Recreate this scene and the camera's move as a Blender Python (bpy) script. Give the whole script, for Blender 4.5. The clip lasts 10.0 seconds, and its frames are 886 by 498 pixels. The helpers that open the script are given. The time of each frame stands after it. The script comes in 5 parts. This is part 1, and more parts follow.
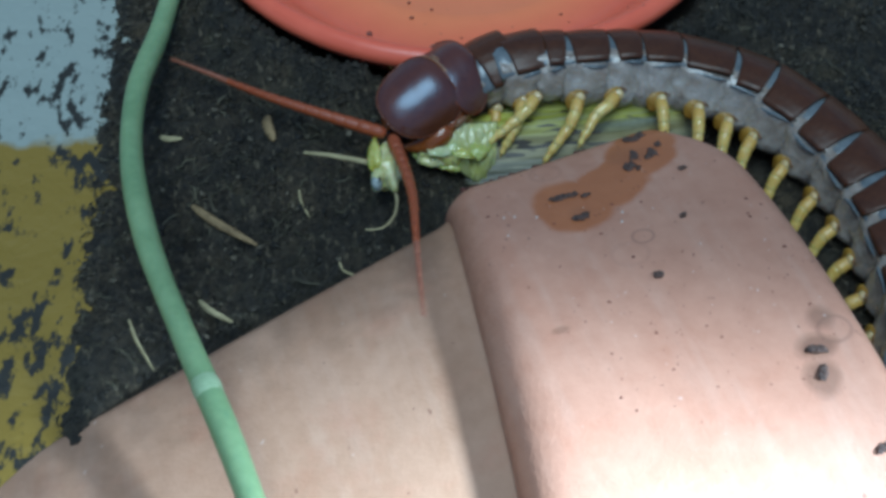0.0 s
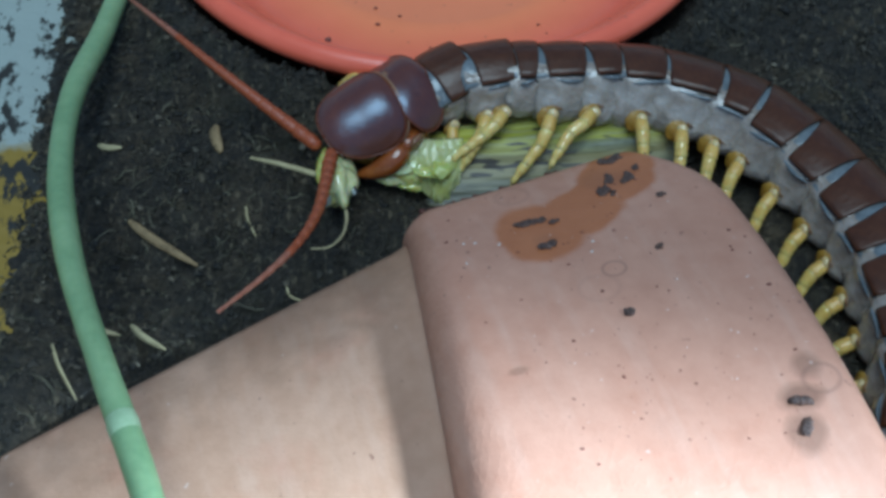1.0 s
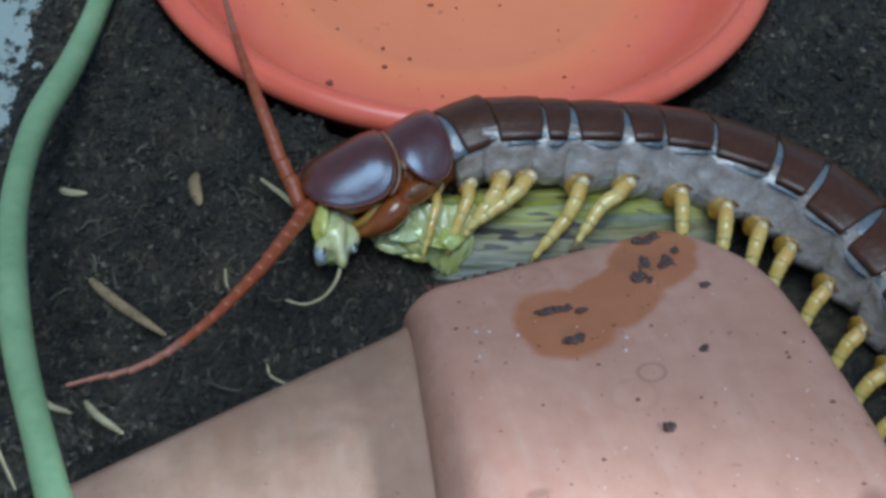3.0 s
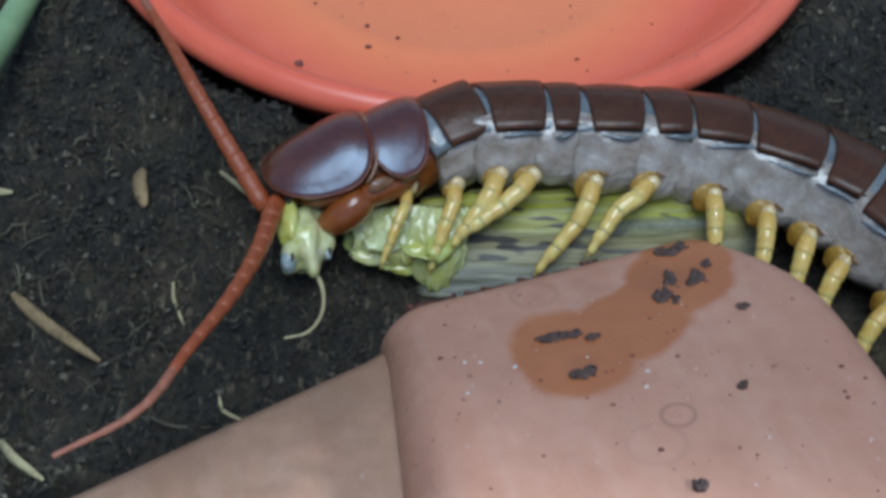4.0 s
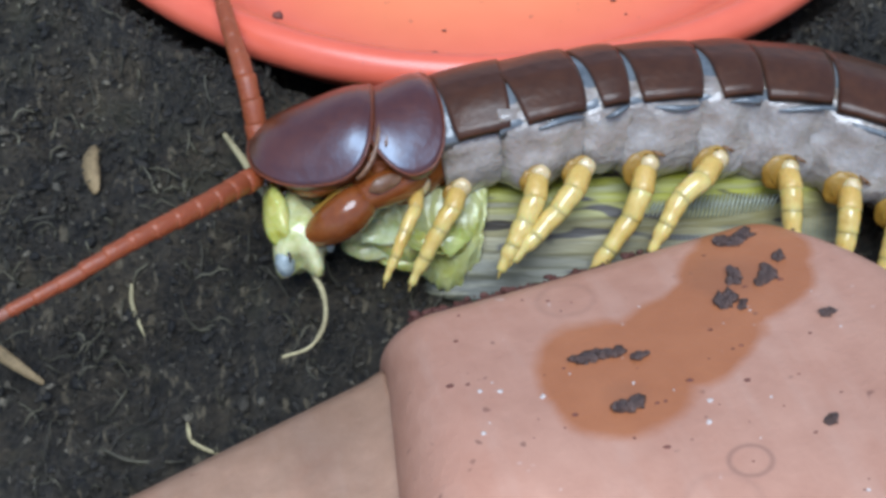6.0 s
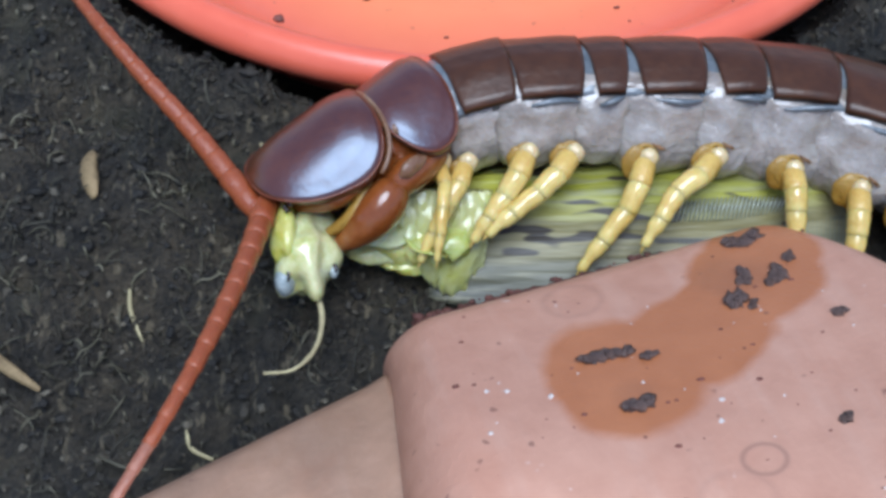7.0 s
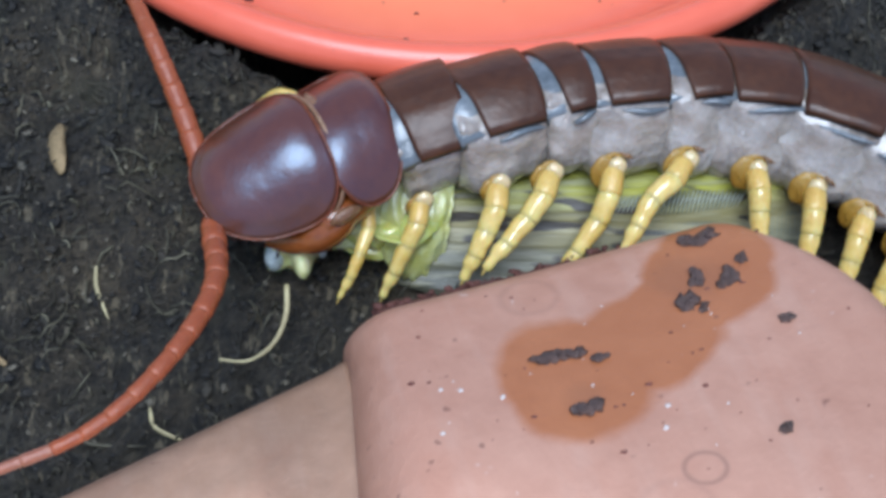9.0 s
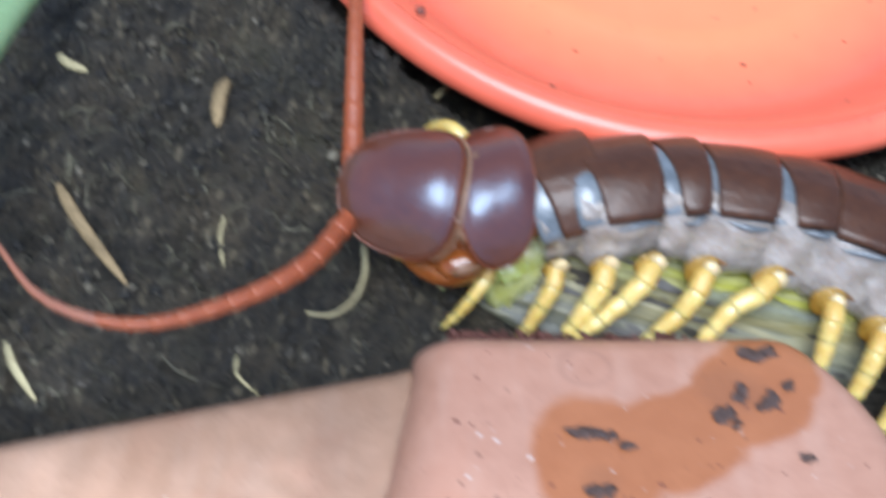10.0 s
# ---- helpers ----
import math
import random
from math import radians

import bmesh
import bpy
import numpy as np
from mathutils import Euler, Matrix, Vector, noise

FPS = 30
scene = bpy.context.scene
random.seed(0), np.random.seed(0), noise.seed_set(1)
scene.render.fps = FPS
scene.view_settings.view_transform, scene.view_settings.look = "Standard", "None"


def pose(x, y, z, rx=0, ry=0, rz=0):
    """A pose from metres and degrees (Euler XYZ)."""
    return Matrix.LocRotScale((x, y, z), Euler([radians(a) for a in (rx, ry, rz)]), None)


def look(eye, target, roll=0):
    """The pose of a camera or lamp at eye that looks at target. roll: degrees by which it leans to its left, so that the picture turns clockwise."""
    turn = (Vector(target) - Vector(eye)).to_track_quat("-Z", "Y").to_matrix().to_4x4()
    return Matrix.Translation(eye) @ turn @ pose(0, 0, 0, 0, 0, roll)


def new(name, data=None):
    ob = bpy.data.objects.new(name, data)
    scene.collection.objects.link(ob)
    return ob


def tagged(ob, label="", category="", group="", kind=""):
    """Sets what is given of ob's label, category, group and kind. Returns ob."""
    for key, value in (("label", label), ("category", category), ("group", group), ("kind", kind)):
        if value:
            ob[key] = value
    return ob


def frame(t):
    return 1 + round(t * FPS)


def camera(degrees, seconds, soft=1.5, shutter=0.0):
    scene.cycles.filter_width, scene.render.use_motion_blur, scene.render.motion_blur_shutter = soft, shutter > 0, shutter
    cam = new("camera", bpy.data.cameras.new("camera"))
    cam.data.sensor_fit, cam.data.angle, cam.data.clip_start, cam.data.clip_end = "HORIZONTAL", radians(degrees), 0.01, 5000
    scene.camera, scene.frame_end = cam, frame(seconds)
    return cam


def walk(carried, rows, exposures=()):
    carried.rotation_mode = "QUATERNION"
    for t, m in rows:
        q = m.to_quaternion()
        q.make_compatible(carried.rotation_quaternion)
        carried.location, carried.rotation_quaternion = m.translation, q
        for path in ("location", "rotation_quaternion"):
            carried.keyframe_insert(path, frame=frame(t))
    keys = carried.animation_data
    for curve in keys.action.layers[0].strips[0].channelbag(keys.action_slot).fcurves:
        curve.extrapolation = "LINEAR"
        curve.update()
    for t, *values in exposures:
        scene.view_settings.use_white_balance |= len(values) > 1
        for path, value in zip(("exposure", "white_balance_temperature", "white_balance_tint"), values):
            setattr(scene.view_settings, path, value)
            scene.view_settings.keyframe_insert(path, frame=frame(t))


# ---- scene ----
# The builders work in centimetres; CM brings them to metres.
CM = 0.01
cam = camera(36, 10.0, soft=3.4, shutter=0.4)
walk(cam, [
    (0.0, look((-0.0220, -0.1894, 0.2207), (-0.0174, -0.0962, 0.1032), -0.93)),
    (0.5, look((-0.0245, -0.1809, 0.2050), (-0.0177, -0.0841, 0.0906), 0.95)),
    (1.0, look((-0.0130, -0.1736, 0.2041), (-0.0083, -0.0792, 0.0876), 0.61)),
    (1.5, look((-0.0224, -0.1711, 0.2040), (-0.0143, -0.0735, 0.0905), 4.25)),
    (2.0, look((-0.0209, -0.1715, 0.2005), (-0.0130, -0.0754, 0.0856), 4.46)),
    (2.5, look((-0.0155, -0.1612, 0.1865), (-0.0092, -0.0638, 0.0726), 4.24)),
    (2.7, look((-0.0182, -0.1551, 0.1907), (-0.0105, -0.0588, 0.0760), 4.80)),
    (3.8, look((-0.0116, -0.1235, 0.1548), (-0.0064, -0.0265, 0.0405), 4.19)),
    (4.0, look((-0.0105, -0.1205, 0.1575), (-0.0056, -0.0241, 0.0427), 3.92)),
    (4.5, look((-0.0056, -0.1056, 0.1364), (-0.0034, -0.0083, 0.0223), 3.06)),
    (5.0, look((-0.0022, -0.0947, 0.1337), (-0.0020, 0.0010, 0.0182), 1.56)),
    (5.5, look((-0.0048, -0.0916, 0.1361), (-0.0042, 0.0005, 0.0177), 1.57)),
    (5.7, look((-0.0058, -0.0920, 0.1361), (-0.0047, -0.0020, 0.0161), 1.27)),
    (7.0, look((-0.0078, -0.0945, 0.1311), (-0.0060, -0.0007, 0.0140), 1.33)),
    (7.5, look((-0.0079, -0.0947, 0.1300), (-0.0058, -0.0007, 0.0131), 1.69)),
    (8.0, look((-0.0050, -0.0954, 0.1303), (-0.0045, -0.0015, 0.0133), 0.73)),
    (8.5, look((-0.0074, -0.0907, 0.1348), (-0.0040, -0.0041, 0.0123), 2.22)),
    (9.0, look((-0.0059, -0.0885, 0.1391), (-0.0017, -0.0030, 0.0159), 4.19)),
    (9.2, look((0.0002, -0.0795, 0.1459), (-0.0005, -0.0018, 0.0176), 2.16)),
    (9.4, look((0.0059, -0.0723, 0.1529), (-0.0022, 0.0043, 0.0242), -1.38)),
    (9.5, look((0.0067, -0.0710, 0.1539), (-0.0045, 0.0058, 0.0255), -2.04)),
    (9.6, look((0.0043, -0.0692, 0.1564), (-0.0059, 0.0059, 0.0269), 1.03)),
    (9.7, look((-0.0042, -0.0667, 0.1633), (-0.0121, 0.0051, 0.0318), 5.16)),
    (9.8, look((-0.0093, -0.0690, 0.1635), (-0.0175, 0.0021, 0.0316), 7.45)),
    (9.9, look((-0.0071, -0.0739, 0.1636), (-0.0171, -0.0035, 0.0315), 9.07)),
    (10.0, look((-0.0019, -0.0779, 0.1622), (-0.0118, -0.0072, 0.0303), 10.58)),
], exposures=((0.0, -0.15, 5200, -6), (1.0, -0.06, 5200, -5), (2.0, 0.12, 5200, -3), (2.5, 0.08, 5200, -1), (4.0, 0.25, 5600, 4), (4.5, 0.36, 5650, 3), (5.0, 0.88, 5800, 6), (5.5, 0.88, 5850, 9), (7.5, 0.95, 5700, 12), (9.0, 0.97, 5700, 11), (9.5, 1.14, 5750, 8), (10.0, 1.34, 5900, 12)))

# ---- light ----
world = bpy.data.worlds.new("sky")
scene.world = world
world.use_nodes = True
wn = world.node_tree.nodes
sky = wn.new("ShaderNodeTexSky")
sky.sky_type, sky.sun_disc = "NISHITA", False
sky.sun_elevation, sky.sun_rotation = radians(74), radians(180)
world.node_tree.links.new(sky.outputs[0], wn["Background"].inputs[0])
wn["Background"].inputs[1].default_value = 0.075
sun_data = bpy.data.lights.new("sun", "SUN")
sun_data.energy, sun_data.angle, sun_data.color = 1.9, radians(36), (0.86, 0.94, 1.0)
sun = new("sun", sun_data)
sun.matrix_world = look((-0.03, -0.28, 1.0), (0, 0, 0))
# added spot, its source unseen, for the bright patch on the pot's near half
lamp_data = bpy.data.lights.new("pot_patch_spot", "SPOT")
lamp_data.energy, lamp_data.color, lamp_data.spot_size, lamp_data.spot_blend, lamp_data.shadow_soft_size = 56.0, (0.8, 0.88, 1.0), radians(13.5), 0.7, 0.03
lamp = new("pot_patch_spot", lamp_data)
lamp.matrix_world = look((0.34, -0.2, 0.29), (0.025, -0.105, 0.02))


# ---- materials ----
def material(name, rough=0.6, metal=0.0, coat=0.0, spec=0.5):
    m = bpy.data.materials.new(name)
    m.use_nodes = True
    b = m.node_tree.nodes["Principled BSDF"]
    b.inputs["Roughness"].default_value, b.inputs["Metallic"].default_value = rough, metal
    b.inputs["Coat Weight"].default_value, b.inputs["Specular IOR Level"].default_value = coat, spec
    b.inputs["Coat Roughness"].default_value = 0.28
    return m, m.node_tree, b


def node(tree, kind, **inputs):
    n = tree.nodes.new(kind)
    for key, value in inputs.items():
        n.inputs[key.replace("_", " ")].default_value = value
    return n


def noise_tex(tree, scale, detail=4.0, rough=0.55, coords=None):
    n = node(tree, "ShaderNodeTexNoise", Scale=scale, Detail=detail, Roughness=rough)
    if coords:
        tree.links.new(coords, n.inputs["Vector"])
    return n.outputs["Fac"]


def ramp(tree, fac, stops):
    r = tree.nodes.new("ShaderNodeValToRGB")
    e = r.color_ramp.elements
    while len(e) < len(stops):
        e.new(0.5)
    for k, (at, c) in enumerate(stops):
        e[k].position, e[k].color = at, (*c, 1)
    tree.links.new(fac, r.inputs[0])
    return r.outputs["Color"]


def mixed(tree, fac, a, b):
    m = tree.nodes.new("ShaderNodeMix")
    m.data_type = "RGBA"
    for slot, value in ((0, fac), (6, a), (7, b)):
        if isinstance(value, tuple):
            m.inputs[slot].default_value = (*value, 1)
        elif isinstance(value, float):
            m.inputs[slot].default_value = value
        else:
            tree.links.new(value, m.inputs[slot])
    return m.outputs[2]


def maths(tree, op, a, b=0.0, clamp=False):
    m = tree.nodes.new("ShaderNodeMath")
    m.operation, m.use_clamp = op, clamp
    for k, value in enumerate((a, b)):
        if isinstance(value, (int, float)):
            m.inputs[k].default_value = value
        else:
            tree.links.new(value, m.inputs[k])
    return m.outputs[0]


def bump(tree, bsdf, height, strength=0.3, distance=0.001):
    b = node(tree, "ShaderNodeBump", Strength=strength, Distance=distance)
    tree.links.new(height, b.inputs["Height"])
    tree.links.new(b.outputs[0], bsdf.inputs["Normal"])


def coords(tree):
    return tree.nodes.new("ShaderNodeTexCoord").outputs["Object"]


def mottled(name, dark, light, scale, rough=0.6, coat=0.0, bump_scale=None, bump_strength=0.3, sub=0.0, spec=0.5, distance=0.0006):
    """A surface of two tones in blotches, with a finer grain over them."""
    m, t, b = material(name, rough, coat=coat, spec=spec)
    c = coords(t)
    big, fine = noise_tex(t, scale, 4, coords=c), noise_tex(t, scale * 6, 5, coords=c)
    fac = maths(t, "ADD", maths(t, "MULTIPLY", big, 0.65), maths(t, "MULTIPLY", fine, 0.35))
    t.links.new(ramp(t, fac, [(0.32, dark), (0.68, light)]), b.inputs["Base Color"])
    bump(t, b, noise_tex(t, bump_scale or scale * 8, 6, coords=c), bump_strength, distance)
    if sub:
        b.inputs["Subsurface Weight"].default_value = sub
        b.inputs["Subsurface Radius"].default_value = (0.002, 0.001, 0.0005)
        b.inputs["Subsurface Scale"].default_value = 1.0
    return m


def soil_surface():
    """Black peat with brown and olive patches, tan flecks and a fine crumbly grain."""
    m, t, b = material("soil", 0.5)
    c = coords(t)
    big, mid, fine = noise_tex(t, 55, 4, coords=c), noise_tex(t, 330, 6, 0.65, coords=c), noise_tex(t, 1500, 5, 0.65, coords=c)
    fac = maths(t, "ADD", maths(t, "MULTIPLY", mid, 0.5), maths(t, "MULTIPLY", fine, 0.5))
    black = ramp(t, fac, [(0.4, (0.015, 0.0135, 0.011)), (0.6, (0.08, 0.065, 0.044))])
    brown = ramp(t, fac, [(0.4, (0.022, 0.017, 0.0105)), (0.6, (0.135, 0.102, 0.06))])
    base = mixed(t, ramp(t, big, [(0.44, (0, 0, 0)), (0.64, (1, 1, 1))]), black, brown)
    clump = ramp(t, noise_tex(t, 150, 4, 0.6, coords=c), [(0.4, (1, 1, 1)), (0.62, (0, 0, 0))])
    base = mixed(t, maths(t, "MULTIPLY", clump, 0.35), base, (0.024, 0.022, 0.019))
    olive = ramp(t, noise_tex(t, 85, 3, coords=c), [(0.56, (0, 0, 0)), (0.7, (1, 1, 1))])
    base = mixed(t, maths(t, "MULTIPLY", olive, 0.35), base, (0.075, 0.072, 0.04))
    stretch = node(t, "ShaderNodeMapping", Scale=(700, 240, 500), Rotation=(0, 0, 0.6))
    t.links.new(c, stretch.inputs["Vector"])
    flecks = ramp(t, noise_tex(t, 1.0, 3, coords=stretch.outputs[0]), [(0.6, (0, 0, 0)), (0.68, (1, 1, 1))])
    base = mixed(t, maths(t, "MULTIPLY", flecks, 0.6), base, (0.26, 0.21, 0.13))
    t.links.new(base, b.inputs["Base Color"])
    bump(t, b, fac, 1.0, 0.003)
    return m


SOIL = soil_surface()


def island_tones(name, stops, rough, bump_scale):
    """Each loose piece has a tone of its own."""
    m, t, b = material(name, rough)
    c = coords(t)
    geo = t.nodes.new("ShaderNodeNewGeometry")
    tone = ramp(t, geo.outputs["Random Per Island"], stops)
    grain = noise_tex(t, bump_scale * 0.5, 4, coords=c)
    patch = ramp(t, noise_tex(t, 55, 4, coords=c), [(0.42, (1, 1, 1)), (0.62, (0, 0, 0))])
    dull = maths(t, "MAXIMUM", maths(t, "MULTIPLY", grain, 0.5), maths(t, "MULTIPLY", patch, 0.7))
    t.links.new(mixed(t, dull, tone, (0.017, 0.0145, 0.0105)), b.inputs["Base Color"])
    bump(t, b, noise_tex(t, bump_scale, 5, coords=c), 0.8, 0.001)
    return m


CRUMB = island_tones("soil_crumb", [(0.0, (0.012, 0.01, 0.008)), (0.42, (0.034, 0.028, 0.019)), (0.72, (0.08, 0.064, 0.042)), (0.92, (0.17, 0.14, 0.09)), (1.0, (0.34, 0.29, 0.2))], 0.7, 1600)
CHIP = mottled("dark_chip", (0.03, 0.017, 0.014), (0.2, 0.12, 0.09), 550, rough=0.4, bump_scale=1500, bump_strength=0.9, distance=0.001)
FIBRE = island_tones("root_fibre", [(0.0, (0.04, 0.034, 0.02)), (0.45, (0.09, 0.078, 0.045)), (0.8, (0.16, 0.14, 0.08)), (1.0, (0.3, 0.27, 0.17))], 0.7, 400)
STRAW = mottled("straw", (0.25, 0.2, 0.1), (0.55, 0.47, 0.25), 300, rough=0.7)
BARK = mottled("bark_chip", (0.12, 0.08, 0.035), (0.36, 0.25, 0.12), 400, rough=0.8)
SHELL = mottled("dark_shell", (0.042, 0.0135, 0.005), (0.098, 0.034, 0.012), 110, rough=0.38, coat=0.16, bump_scale=600, bump_strength=0.25, spec=0.4)
SHELL_HEAD = mottled("head_shell", (0.07, 0.016, 0.003), (0.125, 0.033, 0.006), 120, rough=0.35, coat=0.6, bump_scale=500, bump_strength=0.2, spec=1.0)
SHELL_HEAD.node_tree.nodes["Principled BSDF"].inputs["Specular Tint"].default_value = (0.42, 0.7, 1.0, 1)
SHELL.node_tree.nodes["Principled BSDF"].inputs["Specular Tint"].default_value = (1.0, 0.96, 0.9, 1)
AMBER = mottled("amber_shell", (0.15, 0.035, 0.007), (0.29, 0.085, 0.016), 150, rough=0.2, coat=0.4, bump_scale=600, bump_strength=0.1, sub=0.25)
RIM = mottled("red_rim", (0.12, 0.024, 0.007), (0.22, 0.055, 0.014), 150, rough=0.28, coat=0.4, sub=0.15)
FLANK = mottled("grey_flank", (0.18, 0.13, 0.09), (0.5, 0.44, 0.38), 95, rough=0.2, coat=1.0, bump_scale=150, bump_strength=1.0, distance=0.0018, sub=0.15)
KNOB = mottled("pale_knob", (0.5, 0.34, 0.12), (0.7, 0.54, 0.3), 160, rough=0.22, coat=0.5, sub=0.3)
MEMBRANE = mottled("joint_membrane", (0.085, 0.095, 0.1), (0.21, 0.23, 0.24), 250, rough=0.24, coat=0.5, bump_scale=260, bump_strength=0.5)
LEG = mottled("yellow_leg", (0.56, 0.34, 0.06), (0.8, 0.6, 0.2), 200, rough=0.24, coat=0.6, bump_scale=500, bump_strength=0.12, sub=0.35)
LEG_JOINT = mottled("ochre_joint", (0.52, 0.29, 0.05), (0.74, 0.51, 0.14), 300, rough=0.28, coat=0.4, sub=0.2)
COXA = mottled("ochre_coxa", (0.24, 0.115, 0.01), (0.42, 0.24, 0.035), 260, rough=0.35, coat=0.2, sub=0.1)
SLIT = mottled("brown_slit", (0.12, 0.055, 0.02), (0.28, 0.14, 0.05), 260, rough=0.35)
FEELER = mottled("red_feeler", (0.25, 0.05, 0.013), (0.38, 0.095, 0.03), 300, rough=0.38, coat=0.1, sub=0.1)
SKIN = mottled("tan_skin", (0.15, 0.065, 0.03), (0.34, 0.2, 0.11), 200, rough=0.3, coat=0.3, sub=0.1)
FEELER_TIP = mottled("tan_feeler", (0.26, 0.085, 0.045), (0.38, 0.15, 0.085), 300, rough=0.42, coat=0.1, sub=0.1)
CLAW = mottled("dark_claw", (0.012, 0.006, 0.005), (0.03, 0.014, 0.01), 300, rough=0.25, coat=0.4)
LEAFY = mottled("green_flesh", (0.5, 0.48, 0.035), (0.82, 0.77, 0.3), 190, rough=0.14, coat=0.8, bump_scale=420, bump_strength=0.7, sub=0.5)
FILM = mottled("torn_skin", (0.56, 0.54, 0.05), (0.9, 0.86, 0.45), 130, rough=0.2, coat=0.8, bump_scale=330, bump_strength=0.8, sub=0.3)
FILM.node_tree.nodes["Principled BSDF"].inputs["Transmission Weight"].default_value = 0.2
RIB = mottled("grey_rib", (0.2, 0.22, 0.15), (0.42, 0.43, 0.31), 300, rough=0.3, coat=0.3)
LEAFY.node_tree.nodes["Principled BSDF"].inputs["Transmission Weight"].default_value = 0.18
PALE = mottled("pale_flesh", (0.48, 0.47, 0.13), (0.78, 0.75, 0.45), 260, rough=0.16, coat=0.7, bump_scale=420, bump_strength=0.5, sub=0.4)
EYE = mottled("grey_eye", (0.2, 0.24, 0.23), (0.55, 0.6, 0.58), 700, rough=0.15, coat=0.6)
STEM = mottled("green_stem", (0.18, 0.28, 0.125), (0.3, 0.41, 0.2), 90, rough=0.45, coat=0.1, bump_scale=300, bump_strength=0.12, sub=0.1)
for wet in (FLANK, KNOB, LEG, LEAFY, PALE, AMBER):
    wet.node_tree.nodes["Principled BSDF"].inputs["Coat Roughness"].default_value = 0.1
SHELL_HEAD.node_tree.nodes["Principled BSDF"].inputs["Coat Roughness"].default_value = 0.24
STEM_NODE = mottled("stem_node", (0.26, 0.36, 0.19), (0.42, 0.52, 0.31), 150, rough=0.35, coat=0.3)
CHALK = mottled("lime", (0.55, 0.44, 0.37), (0.72, 0.62, 0.55), 500, rough=0.8)
RUBBLE = mottled("dark_clay", (0.045, 0.015, 0.01), (0.16, 0.055, 0.036), 350, rough=0.75, bump_scale=900, bump_strength=0.6)
CLAY_CRUMB = mottled("clay_crumb", (0.08, 0.022, 0.016), (0.24, 0.08, 0.052), 350, rough=0.7, bump_scale=900, bump_strength=0.6)


def wing_material():
    """Olive wing: yellow-green along its top, pale bands with long dark spots, grey-green below, fine cross lines."""
    m, t, b = material("striped_wing", 0.5, coat=0.06)
    c = coords(t)
    sep = t.nodes.new("ShaderNodeSeparateXYZ")
    t.links.new(c, sep.inputs[0])
    mapping = node(t, "ShaderNodeMapping", Scale=(70, 900, 900))
    t.links.new(c, mapping.inputs["Vector"])
    streak = noise_tex(t, 1.0, 3, coords=mapping.outputs[0])
    height = maths(t, "ADD", maths(t, "MULTIPLY", sep.outputs[2], 100.0), maths(t, "MULTIPLY", maths(t, "SUBTRACT", streak, 0.5), 0.35))
    base = ramp(t, height, [(0.2, (0.07, 0.068, 0.045)), (0.4, (0.14, 0.132, 0.08)), (0.62, (0.28, 0.24, 0.105)), (0.78, (0.2, 0.175, 0.06)), (0.9, (0.37, 0.36, 0.025)), (1.0, (0.17, 0.17, 0.025))])
    base = mixed(t, maths(t, "MULTIPLY", ramp(t, streak, [(0.52, (0, 0, 0)), (0.66, (1, 1, 1))]), 0.4), base, (0.38, 0.35, 0.22))
    base = mixed(t, maths(t, "MULTIPLY", ramp(t, streak, [(0.33, (1, 1, 1)), (0.45, (0, 0, 0))]), 0.5), base, (0.12, 0.115, 0.07))
    spot_map = node(t, "ShaderNodeMapping", Scale=(120, 480, 480))
    t.links.new(c, spot_map.inputs["Vector"])
    spots = ramp(t, noise_tex(t, 1.0, 1, coords=spot_map.outputs[0]), [(0.345, (1, 1, 1)), (0.385, (0, 0, 0))])
    base = mixed(t, spots, base, (0.04, 0.03, 0.018))
    w = node(t, "ShaderNodeTexWave", Scale=560.0, Distortion=0.4)
    t.links.new(c, w.inputs["Vector"])
    lines = maths(t, "MULTIPLY", w.outputs["Fac"], maths(t, "MULTIPLY", maths(t, "SUBTRACT", sep.outputs[0], 0.014), 60.0, True))
    band = ramp(t, height, [(0.3, (0, 0, 0)), (0.42, (0.35, 0.35, 0.35)), (0.6, (0.35, 0.35, 0.35)), (0.72, (0, 0, 0))])
    lines = maths(t, "MULTIPLY", lines, band)
    t.links.new(mixed(t, lines, base, (0.16, 0.2, 0.17)), b.inputs["Base Color"])
    bump(t, b, streak, 0.6, 0.0006)
    return m


WING = wing_material()


